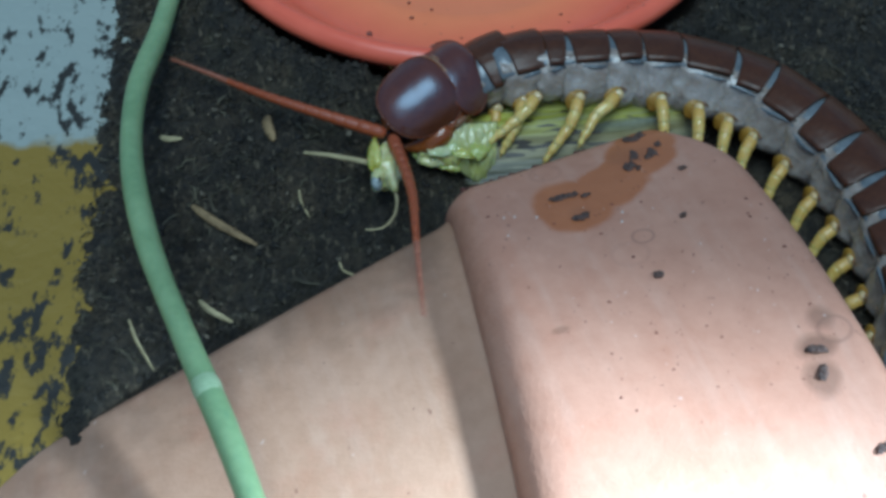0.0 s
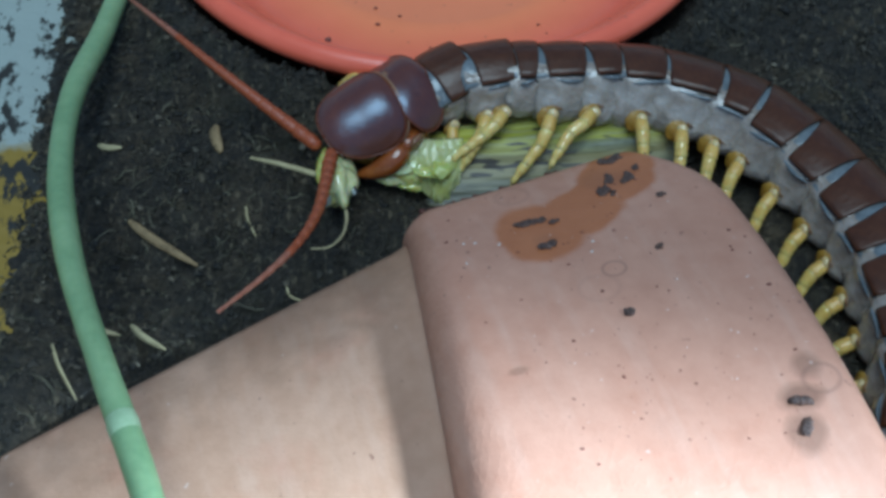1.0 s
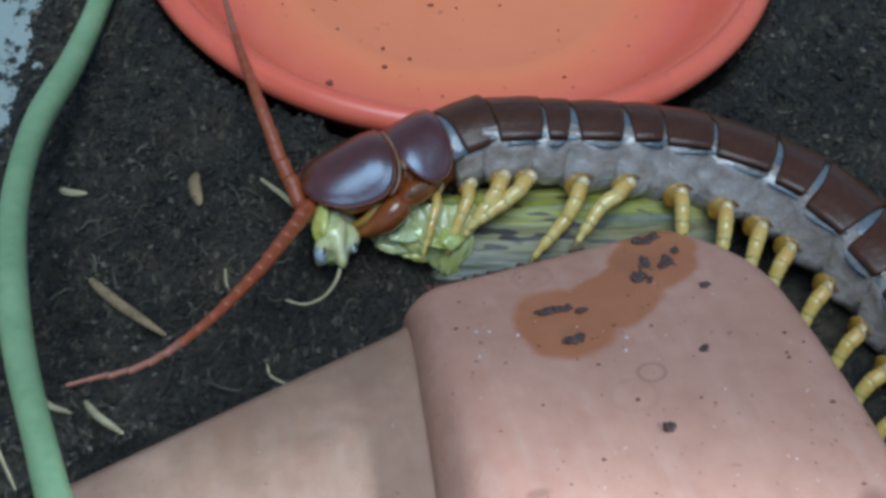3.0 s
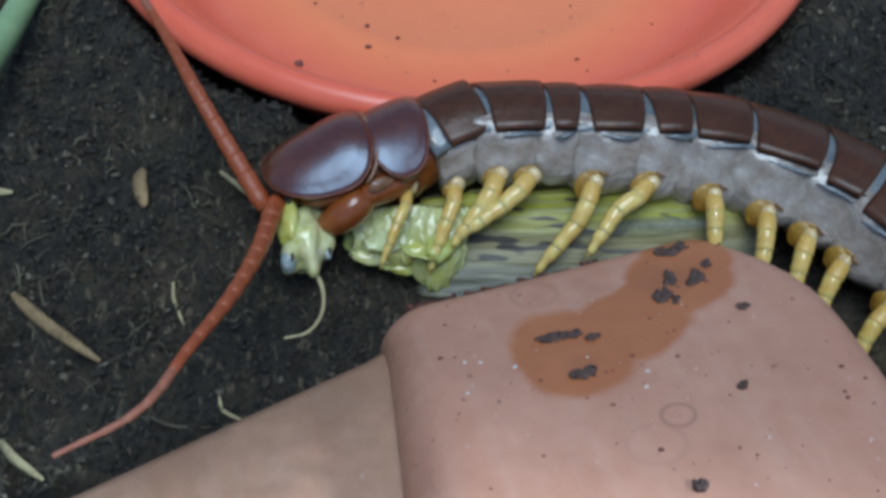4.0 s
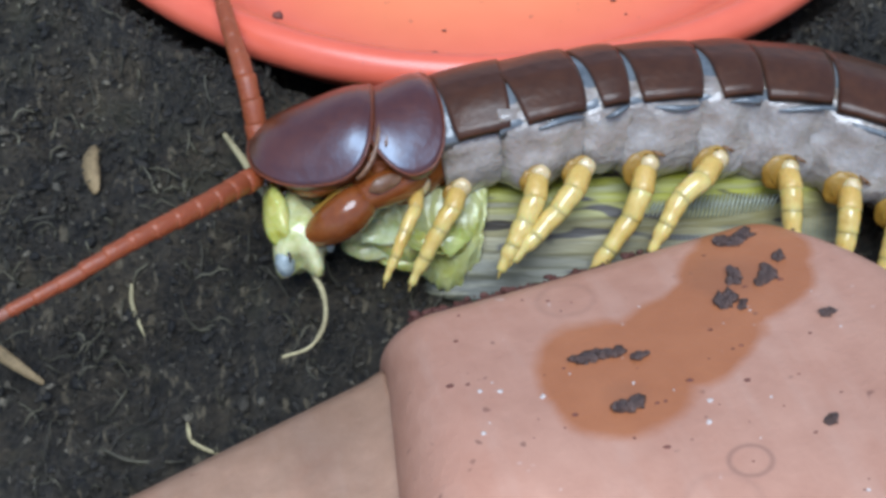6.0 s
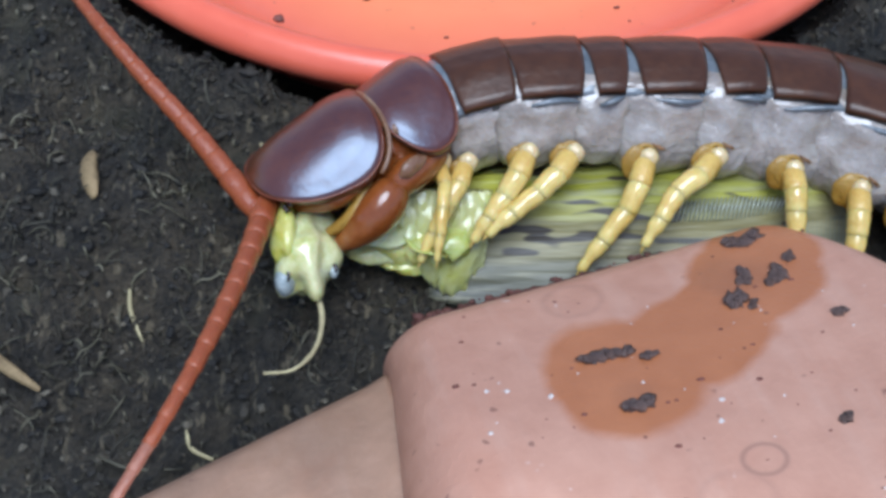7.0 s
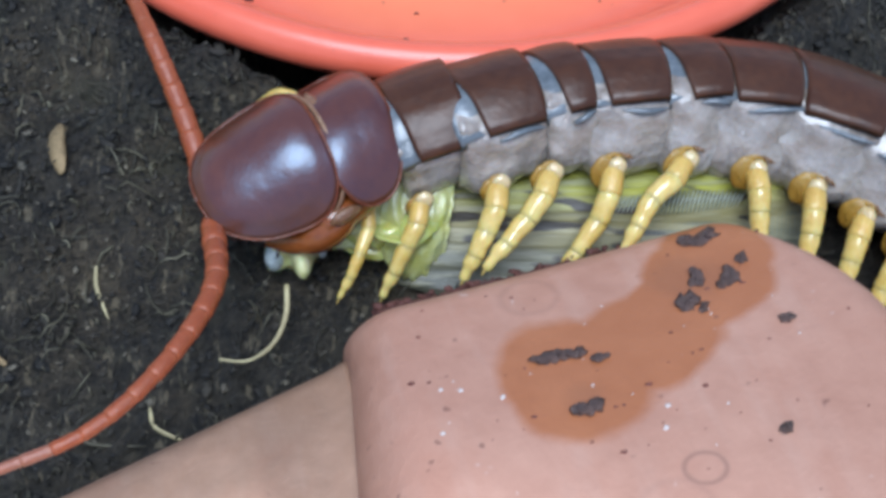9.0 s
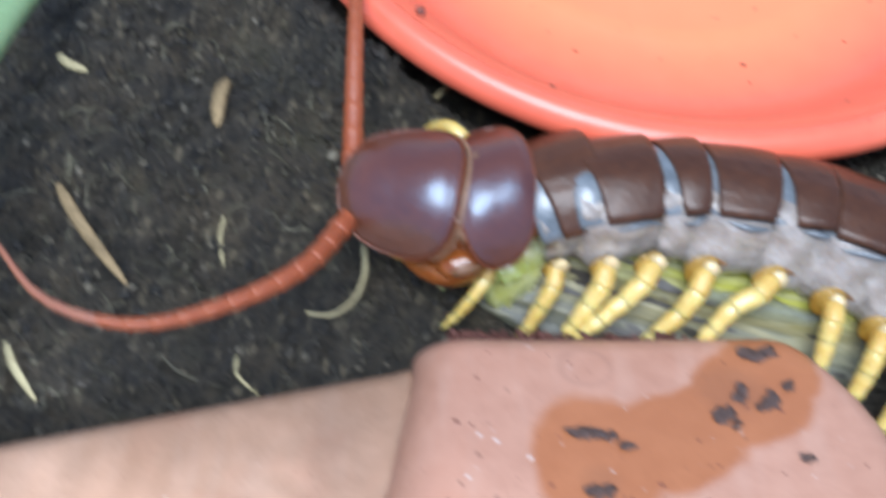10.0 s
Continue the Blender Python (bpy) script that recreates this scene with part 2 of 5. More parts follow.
def plastic_dish():
    m, t, b = material("coral_plastic", 0.32, coat=0.25, spec=0.4)
    c = coords(t)
    big, fine = noise_tex(t, 25, 4, coords=c), noise_tex(t, 220, 6, coords=c)
    fac = maths(t, "ADD", maths(t, "MULTIPLY", big, 0.6), maths(t, "MULTIPLY", fine, 0.4))
    col = ramp(t, fac, [(0.3, (0.74, 0.125, 0.065)), (0.7, (0.85, 0.175, 0.095))])
    sep = t.nodes.new("ShaderNodeSeparateXYZ")
    t.links.new(c, sep.inputs[0])
    away = maths(t, "SQRT", maths(t, "ADD", maths(t, "POWER", sep.outputs[0], 2.0), maths(t, "POWER", sep.outputs[1], 2.0)))
    away = maths(t, "ADD", away, maths(t, "MULTIPLY", maths(t, "SUBTRACT", big, 0.5), 0.012))
    # mask for the orange-yellow tone towards the middle of the floor
    scale = maths(t, "SUBTRACT", 1.0, maths(t, "MULTIPLY", maths(t, "SUBTRACT", away, 0.036), 70.0, True), True)
    col = mixed(t, maths(t, "MULTIPLY", scale, 0.45), col, (0.88, 0.37, 0.13))
    spots = ramp(t, noise_tex(t, 480, 2, coords=c), [(0.7, (0, 0, 0)), (0.76, (1, 1, 1))])
    t.links.new(mixed(t, maths(t, "MULTIPLY", spots, 0.5), col, (0.3, 0.09, 0.05)), b.inputs["Base Color"])
    bump(t, b, fine, 0.12, 0.0005)
    return m


DISH = plastic_dish()


def terracotta(name, low, high, muddy=0.0):
    """Pale fired clay, with an orange wet patch, faint water rings and white flecks."""
    m, t, b = material(name, 0.5)
    c = coords(t)
    sep = t.nodes.new("ShaderNodeSeparateXYZ")
    t.links.new(c, sep.inputs[0])
    x, y = sep.outputs[0], sep.outputs[1]
    wobble = maths(t, "MULTIPLY", maths(t, "SUBTRACT", noise_tex(t, 75, 4, coords=c), 0.5), 0.7)

    def oval(cx, cy, rx, ry, turn=0.0):
        """1 inside, falling to 0 over a soft edge; centimetres."""
        ca, sa = math.cos(turn), math.sin(turn)
        dx, dy = maths(t, "SUBTRACT", x, cx * CM), maths(t, "SUBTRACT", y, cy * CM)
        p = maths(t, "ADD", maths(t, "MULTIPLY", dx, ca / (rx * CM)), maths(t, "MULTIPLY", dy, sa / (rx * CM)))
        q = maths(t, "ADD", maths(t, "MULTIPLY", dx, -sa / (ry * CM)), maths(t, "MULTIPLY", dy, ca / (ry * CM)))
        return maths(t, "SQRT", maths(t, "ADD", maths(t, "MULTIPLY", p, p), maths(t, "MULTIPLY", q, q)))

    near = oval(2.12, -1.62, 0.74, 0.82)
    for patch in (oval(2.9, -1.35, 0.85, 0.62, 0.3), oval(3.4, -1.0, 0.85, 0.48, 0.55), oval(3.95, -0.6, 0.72, 0.62, 0.7), oval(4.25, -0.15, 0.58, 0.6)):
        near = maths(t, "MINIMUM", near, patch)
    near = maths(t, "ADD", near, wobble)
    wet = maths(t, "SUBTRACT", 1.0, maths(t, "MULTIPLY", maths(t, "SUBTRACT", near, 0.93), 5.5, True), True)
    big, fine = noise_tex(t, 45, 5, coords=c), noise_tex(t, 350, 6, coords=c)
    fac = maths(t, "ADD", maths(t, "MULTIPLY", big, 0.6), maths(t, "MULTIPLY", fine, 0.4))
    dry = ramp(t, fac, [(0.3, low), (0.7, high)])
    wiped = node(t, "ShaderNodeMapping", Scale=(260, 38, 60))
    t.links.new(c, wiped.inputs["Vector"])
    bloom = ramp(t, noise_tex(t, 1.0, 5, 0.6, coords=wiped.outputs[0]), [(0.5, (0, 0, 0)), (0.75, (1, 1, 1))])
    dry = mixed(t, maths(t, "MULTIPLY", bloom, 0.22), dry, (0.6, 0.42, 0.32))
    cloud = ramp(t, noise_tex(t, 70, 6, 0.65, coords=c), [(0.5, (0, 0, 0)), (0.7, (1, 1, 1))])
    dry = mixed(t, maths(t, "MULTIPLY", cloud, 0.35), dry, (0.42, 0.17, 0.095))
    col = mixed(t, wet, dry, ramp(t, fac, [(0.3, (0.35, 0.12, 0.045)), (0.7, (0.43, 0.16, 0.065))]))
    for cx, cy, r, k in ((2.91, -3.0, 0.2, 0.55), (2.5, -3.35, 0.34, 0.15), (2.0, -0.35, 0.3, 0.2), (5.1, -6.2, 0.3, 0.45)):
        ring = maths(t, "ABSOLUTE", maths(t, "SUBTRACT", maths(t, "ADD", oval(cx, cy, r, r * 0.85), maths(t, "MULTIPLY", wobble, 0.4)), 1.0))
        line = maths(t, "SUBTRACT", 1.0, maths(t, "MULTIPLY", ring, 4.5), True)
        col = mixed(t, maths(t, "MULTIPLY", line, k), col, (0.2, 0.1, 0.07))
    if muddy:
        edge = maths(t, "ADD", maths(t, "SUBTRACT", y, maths(t, "MULTIPLY", x, 0.255)), 0.0032)
        edge = maths(t, "ADD", maths(t, "MULTIPLY", edge, 45.0), maths(t, "MULTIPLY", maths(t, "SUBTRACT", noise_tex(t, 160, 5, coords=c), 0.5), 1.8))
        col = mixed(t, maths(t, "MULTIPLY", ramp(t, maths(t, "ADD", edge, 1.0), [(0.2, (0, 0, 0)), (0.95, (1, 1, 1))]), muddy), col, (0.11, 0.065, 0.035))
    for cx, cy, rx, ry, k in ((4.6, -6.4, 0.45, 0.3, 0.7), (4.45, -7.0, 0.35, 0.42, 0.6), (4.95, -5.9, 0.3, 0.35, 0.55), (0.65, -4.6, 0.22, 0.1, 0.45), (3.75, -0.55, 0.5, 0.35, 0.22), (2.15, -1.9, 0.3, 0.3, 0.2)):
        blot = maths(t, "SUBTRACT", 1.0, maths(t, "MULTIPLY", maths(t, "SUBTRACT", maths(t, "ADD", oval(cx, cy, rx, ry), maths(t, "MULTIPLY", wobble, 2.2)), 0.5), 2.0, True), True)
        col = mixed(t, maths(t, "MULTIPLY", blot, k), col, (0.15, 0.07, 0.04))
    flecks = ramp(t, noise_tex(t, 420, 2, coords=c), [(0.73, (0, 0, 0)), (0.78, (1, 1, 1))])
    col = mixed(t, maths(t, "MULTIPLY", flecks, 0.35), col, (0.72, 0.62, 0.55))
    dots = ramp(t, noise_tex(t, 610, 1, coords=c), [(0.2, (1, 1, 1)), (0.26, (0, 0, 0))])
    col = mixed(t, maths(t, "MULTIPLY", dots, 0.6), col, (0.13, 0.05, 0.035))
    t.links.new(col, b.inputs["Base Color"])
    t.links.new(maths(t, "SUBTRACT", 0.52, maths(t, "MULTIPLY", wet, 0.14)), b.inputs["Roughness"])
    bump(t, b, maths(t, "ADD", fine, noise_tex(t, 1400, 3, coords=c)), 0.2, 0.0006)
    return m


CLAY = terracotta("terracotta", (0.4, 0.19, 0.118), (0.53, 0.278, 0.183))
CLAY_BODY = terracotta("dusty_terracotta", (0.37, 0.205, 0.122), (0.5, 0.3, 0.195), 0.38)


def flaking_paint():
    """Ochre and dirty-white paint with dark soil caught in it."""
    m, t, b = material("flaking_paint", 0.6)
    c = coords(t)
    sep = t.nodes.new("ShaderNodeSeparateXYZ")
    t.links.new(c, sep.inputs[0])
    edge = maths(t, "ADD", maths(t, "MULTIPLY", sep.outputs[1], 90.0), maths(t, "MULTIPLY", noise_tex(t, 90, 4, coords=c), 1.6))
    tone = ramp(t, edge, [(0.3, (0.26, 0.17, 0.022)), (0.62, (0.34, 0.37, 0.32))])
    tall = node(t, "ShaderNodeMapping", Scale=(260, 130, 200))
    t.links.new(c, tall.inputs["Vector"])
    edge_dirt = maths(t, "MULTIPLY", maths(t, "ADD", sep.outputs[0], 0.098), 14.0, True)
    caught = maths(t, "ADD", noise_tex(t, 1.0, 7, 0.65, coords=tall.outputs[0]), maths(t, "MULTIPLY", edge_dirt, 0.35))
    dirt = ramp(t, caught, [(0.55, (0, 0, 0)), (0.6, (1, 1, 1))])
    t.links.new(mixed(t, dirt, tone, (0.025, 0.022, 0.016)), b.inputs["Base Color"])
    bump(t, b, noise_tex(t, 300, 6, coords=c), 0.6, 0.001)
    return m


PAINT = flaking_paint()


# ---- building helpers ----
def mesh_of(name, verts, faces, mat, smooth=True):
    me = bpy.data.meshes.new(name)
    me.from_pydata([tuple(float(a) * CM for a in v) for v in verts], [], [tuple(int(i) for i in f) for f in faces])
    me.materials.append(mat)
    if smooth:
        me.polygons.foreach_set("use_smooth", [True] * len(me.polygons))
    me.update()
    return me


def part(name, shape, mat, parent=None, label="", smooth=True):
    """Links verts and faces (or a ready mesh) as one mesh object, under a thing or a part."""
    me = shape if isinstance(shape, bpy.types.Mesh) else mesh_of(name, shape[0], shape[1], mat, smooth)
    ob = new(name, me)
    ob.parent = parent
    if label:
        ob["label"] = label
    return ob


def part_of(name, pieces, parent=None, label=""):
    """Links several shapes, each with its own material, as one mesh object."""
    shape, slots = joined(*[p for p, _ in pieces]), []
    me = mesh_of(name, shape[0], shape[1], pieces[0][1])
    for (_, faces), mat in pieces:
        if mat.name not in me.materials:
            me.materials.append(mat)
        slots += [me.materials.find(mat.name)] * len(faces)
    me.polygons.foreach_set("material_index", slots)
    return part(name, me, None, parent, label)


def empty(name):
    ob = new(name)
    ob.empty_display_size = 0.01
    return ob


def place(x, y, z, rx=0, ry=0, rz=0):
    return pose(x * CM, y * CM, z * CM, rx, ry, rz)


def joined(*shapes):
    verts, faces = [], []
    for v, f in shapes:
        n = len(verts)
        verts += [tuple(p) for p in v]
        faces += [tuple(i + n for i in g) for g in f]
    return verts, faces


def tube(points, radii, sides=10, flat=1.0):
    """A round-ended tube along points."""
    P = [Vector(p) for p in points]
    verts, faces = [], []
    side = None
    for k, p in enumerate(P):
        d = (P[min(k + 1, len(P) - 1)] - P[max(k - 1, 0)]).normalized()
        if side is None:
            side = d.orthogonal().normalized()
        side = (side - d * side.dot(d)).normalized()
        up = d.cross(side)
        for j in range(sides):
            a = 2 * math.pi * j / sides
            verts.append(p + radii[k] * (math.cos(a) * side + flat * math.sin(a) * up))
    for k in range(len(P) - 1):
        for j in range(sides):
            i, n = k * sides + j, k * sides + (j + 1) % sides
            faces.append((i, n, n + sides, i + sides))
    a = len(verts)
    verts += [P[0] - (P[1] - P[0]).normalized() * radii[0] * 0.5, P[-1] + (P[-1] - P[-2]).normalized() * radii[-1] * 0.5]
    last = (len(P) - 1) * sides
    for j in range(sides):
        faces.append((a, (j + 1) % sides, j))
        faces.append((a + 1, last + j, last + (j + 1) % sides))
    return verts, faces


def curve_through(points, steps):
    """A smooth curve through points, resampled evenly."""
    Q = np.array(points, float)
    d = np.r_[0, np.cumsum(np.linalg.norm(np.diff(Q, axis=0), axis=1))]
    m = np.gradient(Q, d, axis=0)
    fine = []
    for i in range(len(Q) - 1):
        h = d[i + 1] - d[i]
        for s in np.linspace(0, 1, 14, endpoint=i == len(Q) - 2):
            fine.append((2 * s**3 - 3 * s * s + 1) * Q[i] + (s**3 - 2 * s * s + s) * h * m[i] + (3 * s * s - 2 * s**3) * Q[i + 1] + (s**3 - s * s) * h * m[i + 1])
    fine = np.array(fine)
    run = np.r_[0, np.cumsum(np.linalg.norm(np.diff(fine, axis=0), axis=1))]
    return [Vector([np.interp(r, run, fine[:, k]) for k in range(3)]) for r in np.linspace(0, run[-1], steps)]


def lump(rx, ry, rz, seed, rough=0.3, level=1):
    """An irregular lump."""
    bm = bmesh.new()
    bmesh.ops.create_icosphere(bm, subdivisions=level, radius=1.0)
    off = Vector((seed * 1.7, seed * 0.9, -seed * 1.3))
    for v in bm.verts:
        v.co *= 1 + rough * noise.noise(v.co * 1.3 + off)
    shape = [(v.co.x * rx, v.co.y * ry, v.co.z * rz) for v in bm.verts], [[v.index for v in f.verts] for f in bm.faces]
    bm.free()
    return shape


def smoothstep(a, b, x):
    s = min(max((x - a) / (b - a), 0.0), 1.0)
    return s * s * (3 - 2 * s)


# ---- ground ----
def soil_height(x, y):
    """The lie of the soil, centimetres: it dips towards the pot."""
    left = smoothstep(-1.0, -3.0, x)
    low = -0.55 + 1.05 * smoothstep(-2.0, 2.0, y)
    h = left * low + (1 - left) * (0.05 + 0.15 * smoothstep(0, 4, y))
    r = math.hypot(x + 0.2, y - 8.7)
    h = h * smoothstep(5.2, 6.8, r) - 0.45 * smoothstep(6.6, 5.4, r)
    h += 0.75 * math.exp(-((r - 6.7) / 0.6) ** 2)
    verge = smoothstep(-7.0, -8.3, x)
    h = h * (1 - verge) + 0.02 * verge
    board = smoothstep(-8.4, -9.3, x)
    h = h * (1 - board) - 0.4 * board
    p = Vector((x, y, 0))
    near = smoothstep(22, 12, math.hypot(x, y))
    rough = near * smoothstep(5.0, 6.6, r) * (1 - 0.45 * board)
    return h * near + (0.16 * noise.noise(p * 0.55)) * rough + rough * (0.17 * noise.noise(p * 1.6) + 0.17 * noise.noise(p * 3.7) + 0.1 * noise.noise(p * 8.0))


def ground():
    fine = np.arange(-12.5, 12.51, 0.1)
    out = np.array([13.5, 15, 17, 20, 24, 28, 33, 40, 60, 110, 200, 300])
    axis = np.r_[-out[::-1], fine, out]
    n = len(axis)
    verts = [(x, y, soil_height(x, y)) for y in axis for x in axis]
    faces = [(j * n + i, j * n + i + 1, (j + 1) * n + i + 1, (j + 1) * n + i) for j in range(n - 1) for i in range(n - 1)]
    tagged(part("ground", (verts, faces), SOIL), "dark damp potting soil, uneven and crumbly", "soil", kind="structure")


ground()


def on_pot(x, y):
    return y < -1.1 + 0.33 * (x + 1.2) and x > -1.3 and x < 6.6 or (x <= -1.3 and y < -1.3 + 0.55 * (x + 1.3))


def scatter_crumbs():
    rng = random.Random(4)
    shapes = [lump(1, 0.8, 0.6, k, 1.1) for k in range(12)]
    verts, faces = [], []
    for k in range(34000):
        x, y = rng.uniform(-11.5, 11), rng.uniform(-7, 12)
        if on_pot(x, y) or math.hypot(x + 0.2, y - 8.7) < 5.6:
            continue
        r = 0.014 + 0.036 * rng.random() ** 2 + 0.07 * rng.random() ** 14
        v, f = shapes[k % 12]
        a, z = rng.uniform(0, 6.28), soil_height(x, y) + r * 0.25
        ca, sa, n, e = math.cos(a), math.sin(a), len(verts), rng.uniform(0.7, 1.6)
        verts += [(x + r * (ca * p[0] * e - sa * p[1]), y + r * (sa * p[0] * e + ca * p[1]), z + r * p[2]) for p in v]
        faces += [tuple(i + n for i in g) for g in f]
    tagged(part("soil_crumbs", (verts, faces), CRUMB), "loose crumbs of dark potting soil", "soil", kind="stuff")


def scatter_fibres():
    rng = random.Random(9)
    verts, faces = [], []
    mats = ((-6.6, -2.4, 0.8), (-4.4, -2.1, 0.7), (-7.4, -0.9, 0.7), (-5.6, 0.9, 0.6), (-3.9, 1.9, 0.5), (-4.6, -0.5, 0.6), (5.6, 5.2, 0.9))
    for k in range(6250):
        x, y = rng.uniform(-11, 11), rng.uniform(-6, 12)
        if k >= 6000:
            cx, cy, r = mats[k % len(mats)]
            x, y = rng.gauss(cx, r * 0.6), rng.gauss(cy, r * 0.6)
        if on_pot(x, y) or math.hypot(x + 0.2, y - 8.7) < 6.4:
            continue
        a, size, bend = rng.uniform(0, 6.28), 0.07 + 0.5 * rng.random() ** 4, rng.uniform(-1.6, 1.6)
        pts = []
        for s in range(5):
            pts.append((x, y, soil_height(x, y) + 0.05 + 0.07 * math.sin(s * 0.8)))
            x, y, a = x + math.cos(a) * size / 4, y + math.sin(a) * size / 4, a + bend / 4
        w = rng.uniform(0.006, 0.015)
        v, f = tube(pts, [w, w, w, w * 0.8, w * 0.5], 4)
        n = len(verts)
        verts += v
        faces += [tuple(i + n for i in g) for g in f]
    tagged(part("root_fibres", (verts, faces), FIBRE), "fine pale root fibres caught in the soil", "fibres", kind="stuff")


scatter_crumbs()
scatter_fibres()


# ---- dish ----
DISH_X, DISH_Y, DISH_R, DISH_TOP = -0.21, 8.72, 6.52, 1.64


def dish():
    """A round saucer with a rolled lip, a sloping wall and a flat floor with a low ring."""
    r, z = DISH_R, DISH_TOP
    profile = [(0, 0.32), (2.0, 0.32), (3.4, 0.33), (3.55, 0.38), (3.7, 0.33), (4.6, 0.36), (4.95, 0.46), (5.25, 0.72), (5.6, 1.2), (5.84, 1.5), (5.97, z - 0.03), (6.05, z + 0.0),
               (6.09, z + 0.1), (6.17, z + 0.18), (6.29, z + 0.2), (6.4, z + 0.14), (6.47, z + 0.07), (r - 0.01, z), (r, z - 0.12), (r - 0.06, z - 0.25), (r - 0.2, z - 0.32), (r - 0.34, z - 0.34),
               (5.95, 0.9), (5.6, 0.35), (5.3, 0.05), (5.0, 0.0), (0, 0.0)]
    sides, verts, faces = 128, [], []
    for a, b in profile:
        for j in range(sides):
            t = 2 * math.pi * j / sides
            verts.append((a * math.cos(t), a * math.sin(t), b))
    for k in range(len(profile) - 1):
        for j in range(sides):
            i, n = k * sides + j, k * sides + (j + 1) % sides
            faces.append((i, i + sides, n + sides, n))
    ob = tagged(part("water_dish", (verts, faces), DISH), "round coral-red plastic saucer with rolled lip, standing in the soil", "dish")
    ob.matrix_world = place(DISH_X, DISH_Y, 0)
    return ob


dish()


def dish_specks():
    rng = random.Random(12)
    verts, faces = [], []
    for k in range(28):
        a, r = rng.uniform(3.3, 6.1), rng.uniform(1.5, 5.9)
        if k == 0:
            a, r = 4.29, 5.9
        z = np.interp(r, [0, 4.6, 4.95, 5.25, 5.6, 5.82, 5.95], [0.32, 0.36, 0.46, 0.72, 1.2, 1.52, 1.75])
        s = 0.018 + 0.035 * rng.random() ** 2 + (0.035 if k == 0 else 0)
        v, f = lump(s * rng.uniform(1, 2), s, s * 0.6, k, 0.5)
        n = len(verts)
        verts += [(p[0] + r * math.cos(a) + DISH_X, p[1] + r * math.sin(a) + DISH_Y, p[2] + z + s * 0.2) for p in v]
        faces += [tuple(i + n for i in g) for g in f]
    tagged(part("soil_specks", (verts, faces), CLAY_CRUMB), "dark soil specks scattered in the saucer", "soil", kind="stuff")


dish_specks()

# ---- pot ----
POT_X, POT_Y, POT_TURN = -1.25, -1.0, 14.5
RIM_LONG, POT_MID, POT_R = 5.75, -5.9, 16.0


def pot_height(u, v):
    """Height of the pot's outer face; u runs along the pot to its mouth, v away from the camera."""
    r = POT_R
    d = max(min(v - POT_MID, r * 0.9), -r * 0.9)
    drop = r - math.sqrt(r * r - d * d)
    if u >= 0:
        return 2.42 + 0.035 * u - drop
    return 1.6 + 0.15 * u - drop


def pot():
    """A big clay pot that lies on its side, deep in the soil: a thick collar and the tapering body."""
    def sheet(us, far, ends):
        def edge(u):
            return 0.05 + 0.068 * u if us[-1] > 1 else -0.04 + 0.26 * u

        rows = []
        for u in us:
            top = edge(u)
            vs = [top - far * (1 - math.cos(a)) for a in np.linspace(0, math.pi / 2, 7)] + list(np.linspace(top - far - 0.3, -13.5, 40))
            row = []
            for v in vs:
                z = pot_height(u, v)
                d = top - v
                if d < far:
                    z -= far - math.sqrt(max(far * far - (far - d) ** 2, 0))
                for end, rad, fall in ends:
                    e = abs(end - u)
                    if e < rad:
                        z -= fall * (1 - math.sqrt(max(1 - (1 - e / rad) ** 2, 0)))
                if -0.3 < u < 0:
                    z += 0.08 * smoothstep(-0.3, 0.1, u)
                row.append((u, v, z))
            rows.append(row)
        m = len(rows[0])
        verts = [p for row in rows for p in row]
        if us[-1] > 1:
            verts = [(u - max(0.0, u - 1.5) / (RIM_LONG - 1.5) * 1.15 * max(0.0, 1 - (0.42 - v) / 2.2) ** 2.2, v, z) for u, v, z in verts]
            # the step down to the body slopes out more and more along the collar
            verts = [(u - max(0.0, -v - 0.4) * 0.15 * (1 - smoothstep(0.0, 1.5, u)), v, z) for u, v, z in verts]
        n = len(verts)
        verts += [(p[0], p[1], min(p[2] - 0.9, p[2] * 0.2 - 0.4)) for p in verts]
        faces = []
        for i in range(len(rows) - 1):
            for j in range(m - 1):
                a, b, c, d = i * m + j, i * m + j + 1, (i + 1) * m + j + 1, (i + 1) * m + j
                faces += [(a, b, c, d), (n + d, n + c, n + b, n + a)]
        loop = [j for j in range(m)] + [(i * m + m - 1) for i in range(1, len(rows))] + [(len(rows) - 1) * m + j for j in range(m - 2, -1, -1)] + [i * m for i in range(len(rows) - 2, 0, -1)]
        for a, b in zip(loop, loop[1:] + loop[:1]):
            faces.append((b, a, a + n, b + n))
        return verts, faces

    thing = tagged(empty("flower_pot"), "large terracotta flower pot lying on its side, stained and half buried", "flower pot")
    near = [0.62 * (1 - math.cos(a)) for a in np.linspace(0, math.pi / 2, 15)]
    mouth = [RIM_LONG - 0.5 * (1 - math.cos(a)) for a in np.linspace(math.pi / 2, 0, 8)]
    part("collar", sheet(near + list(np.linspace(0.75, RIM_LONG - 0.75, 24)) + mouth, 0.3, ((0, 0.62, 0.78), (RIM_LONG, 0.5, 0.5))), CLAY, thing, "thick stained terracotta collar with a wet orange patch")
    part("body", sheet(list(np.linspace(-14, -0.9, 40)) + list(np.linspace(-0.75, -0.004, 12)), 0.3, ()), CLAY_BODY, thing, "dusty tan terracotta side of the pot")
    thing.matrix_world = place(POT_X, POT_Y, 0, 0, 0, POT_TURN)


pot()


def on_collar(u, v):
    """A place on the collar, in the world."""
    m = Matrix.Translation((POT_X, POT_Y, 0)) @ Matrix.Rotation(radians(POT_TURN), 4, "Z")
    return m @ Vector((u, v, pot_height(u, v)))


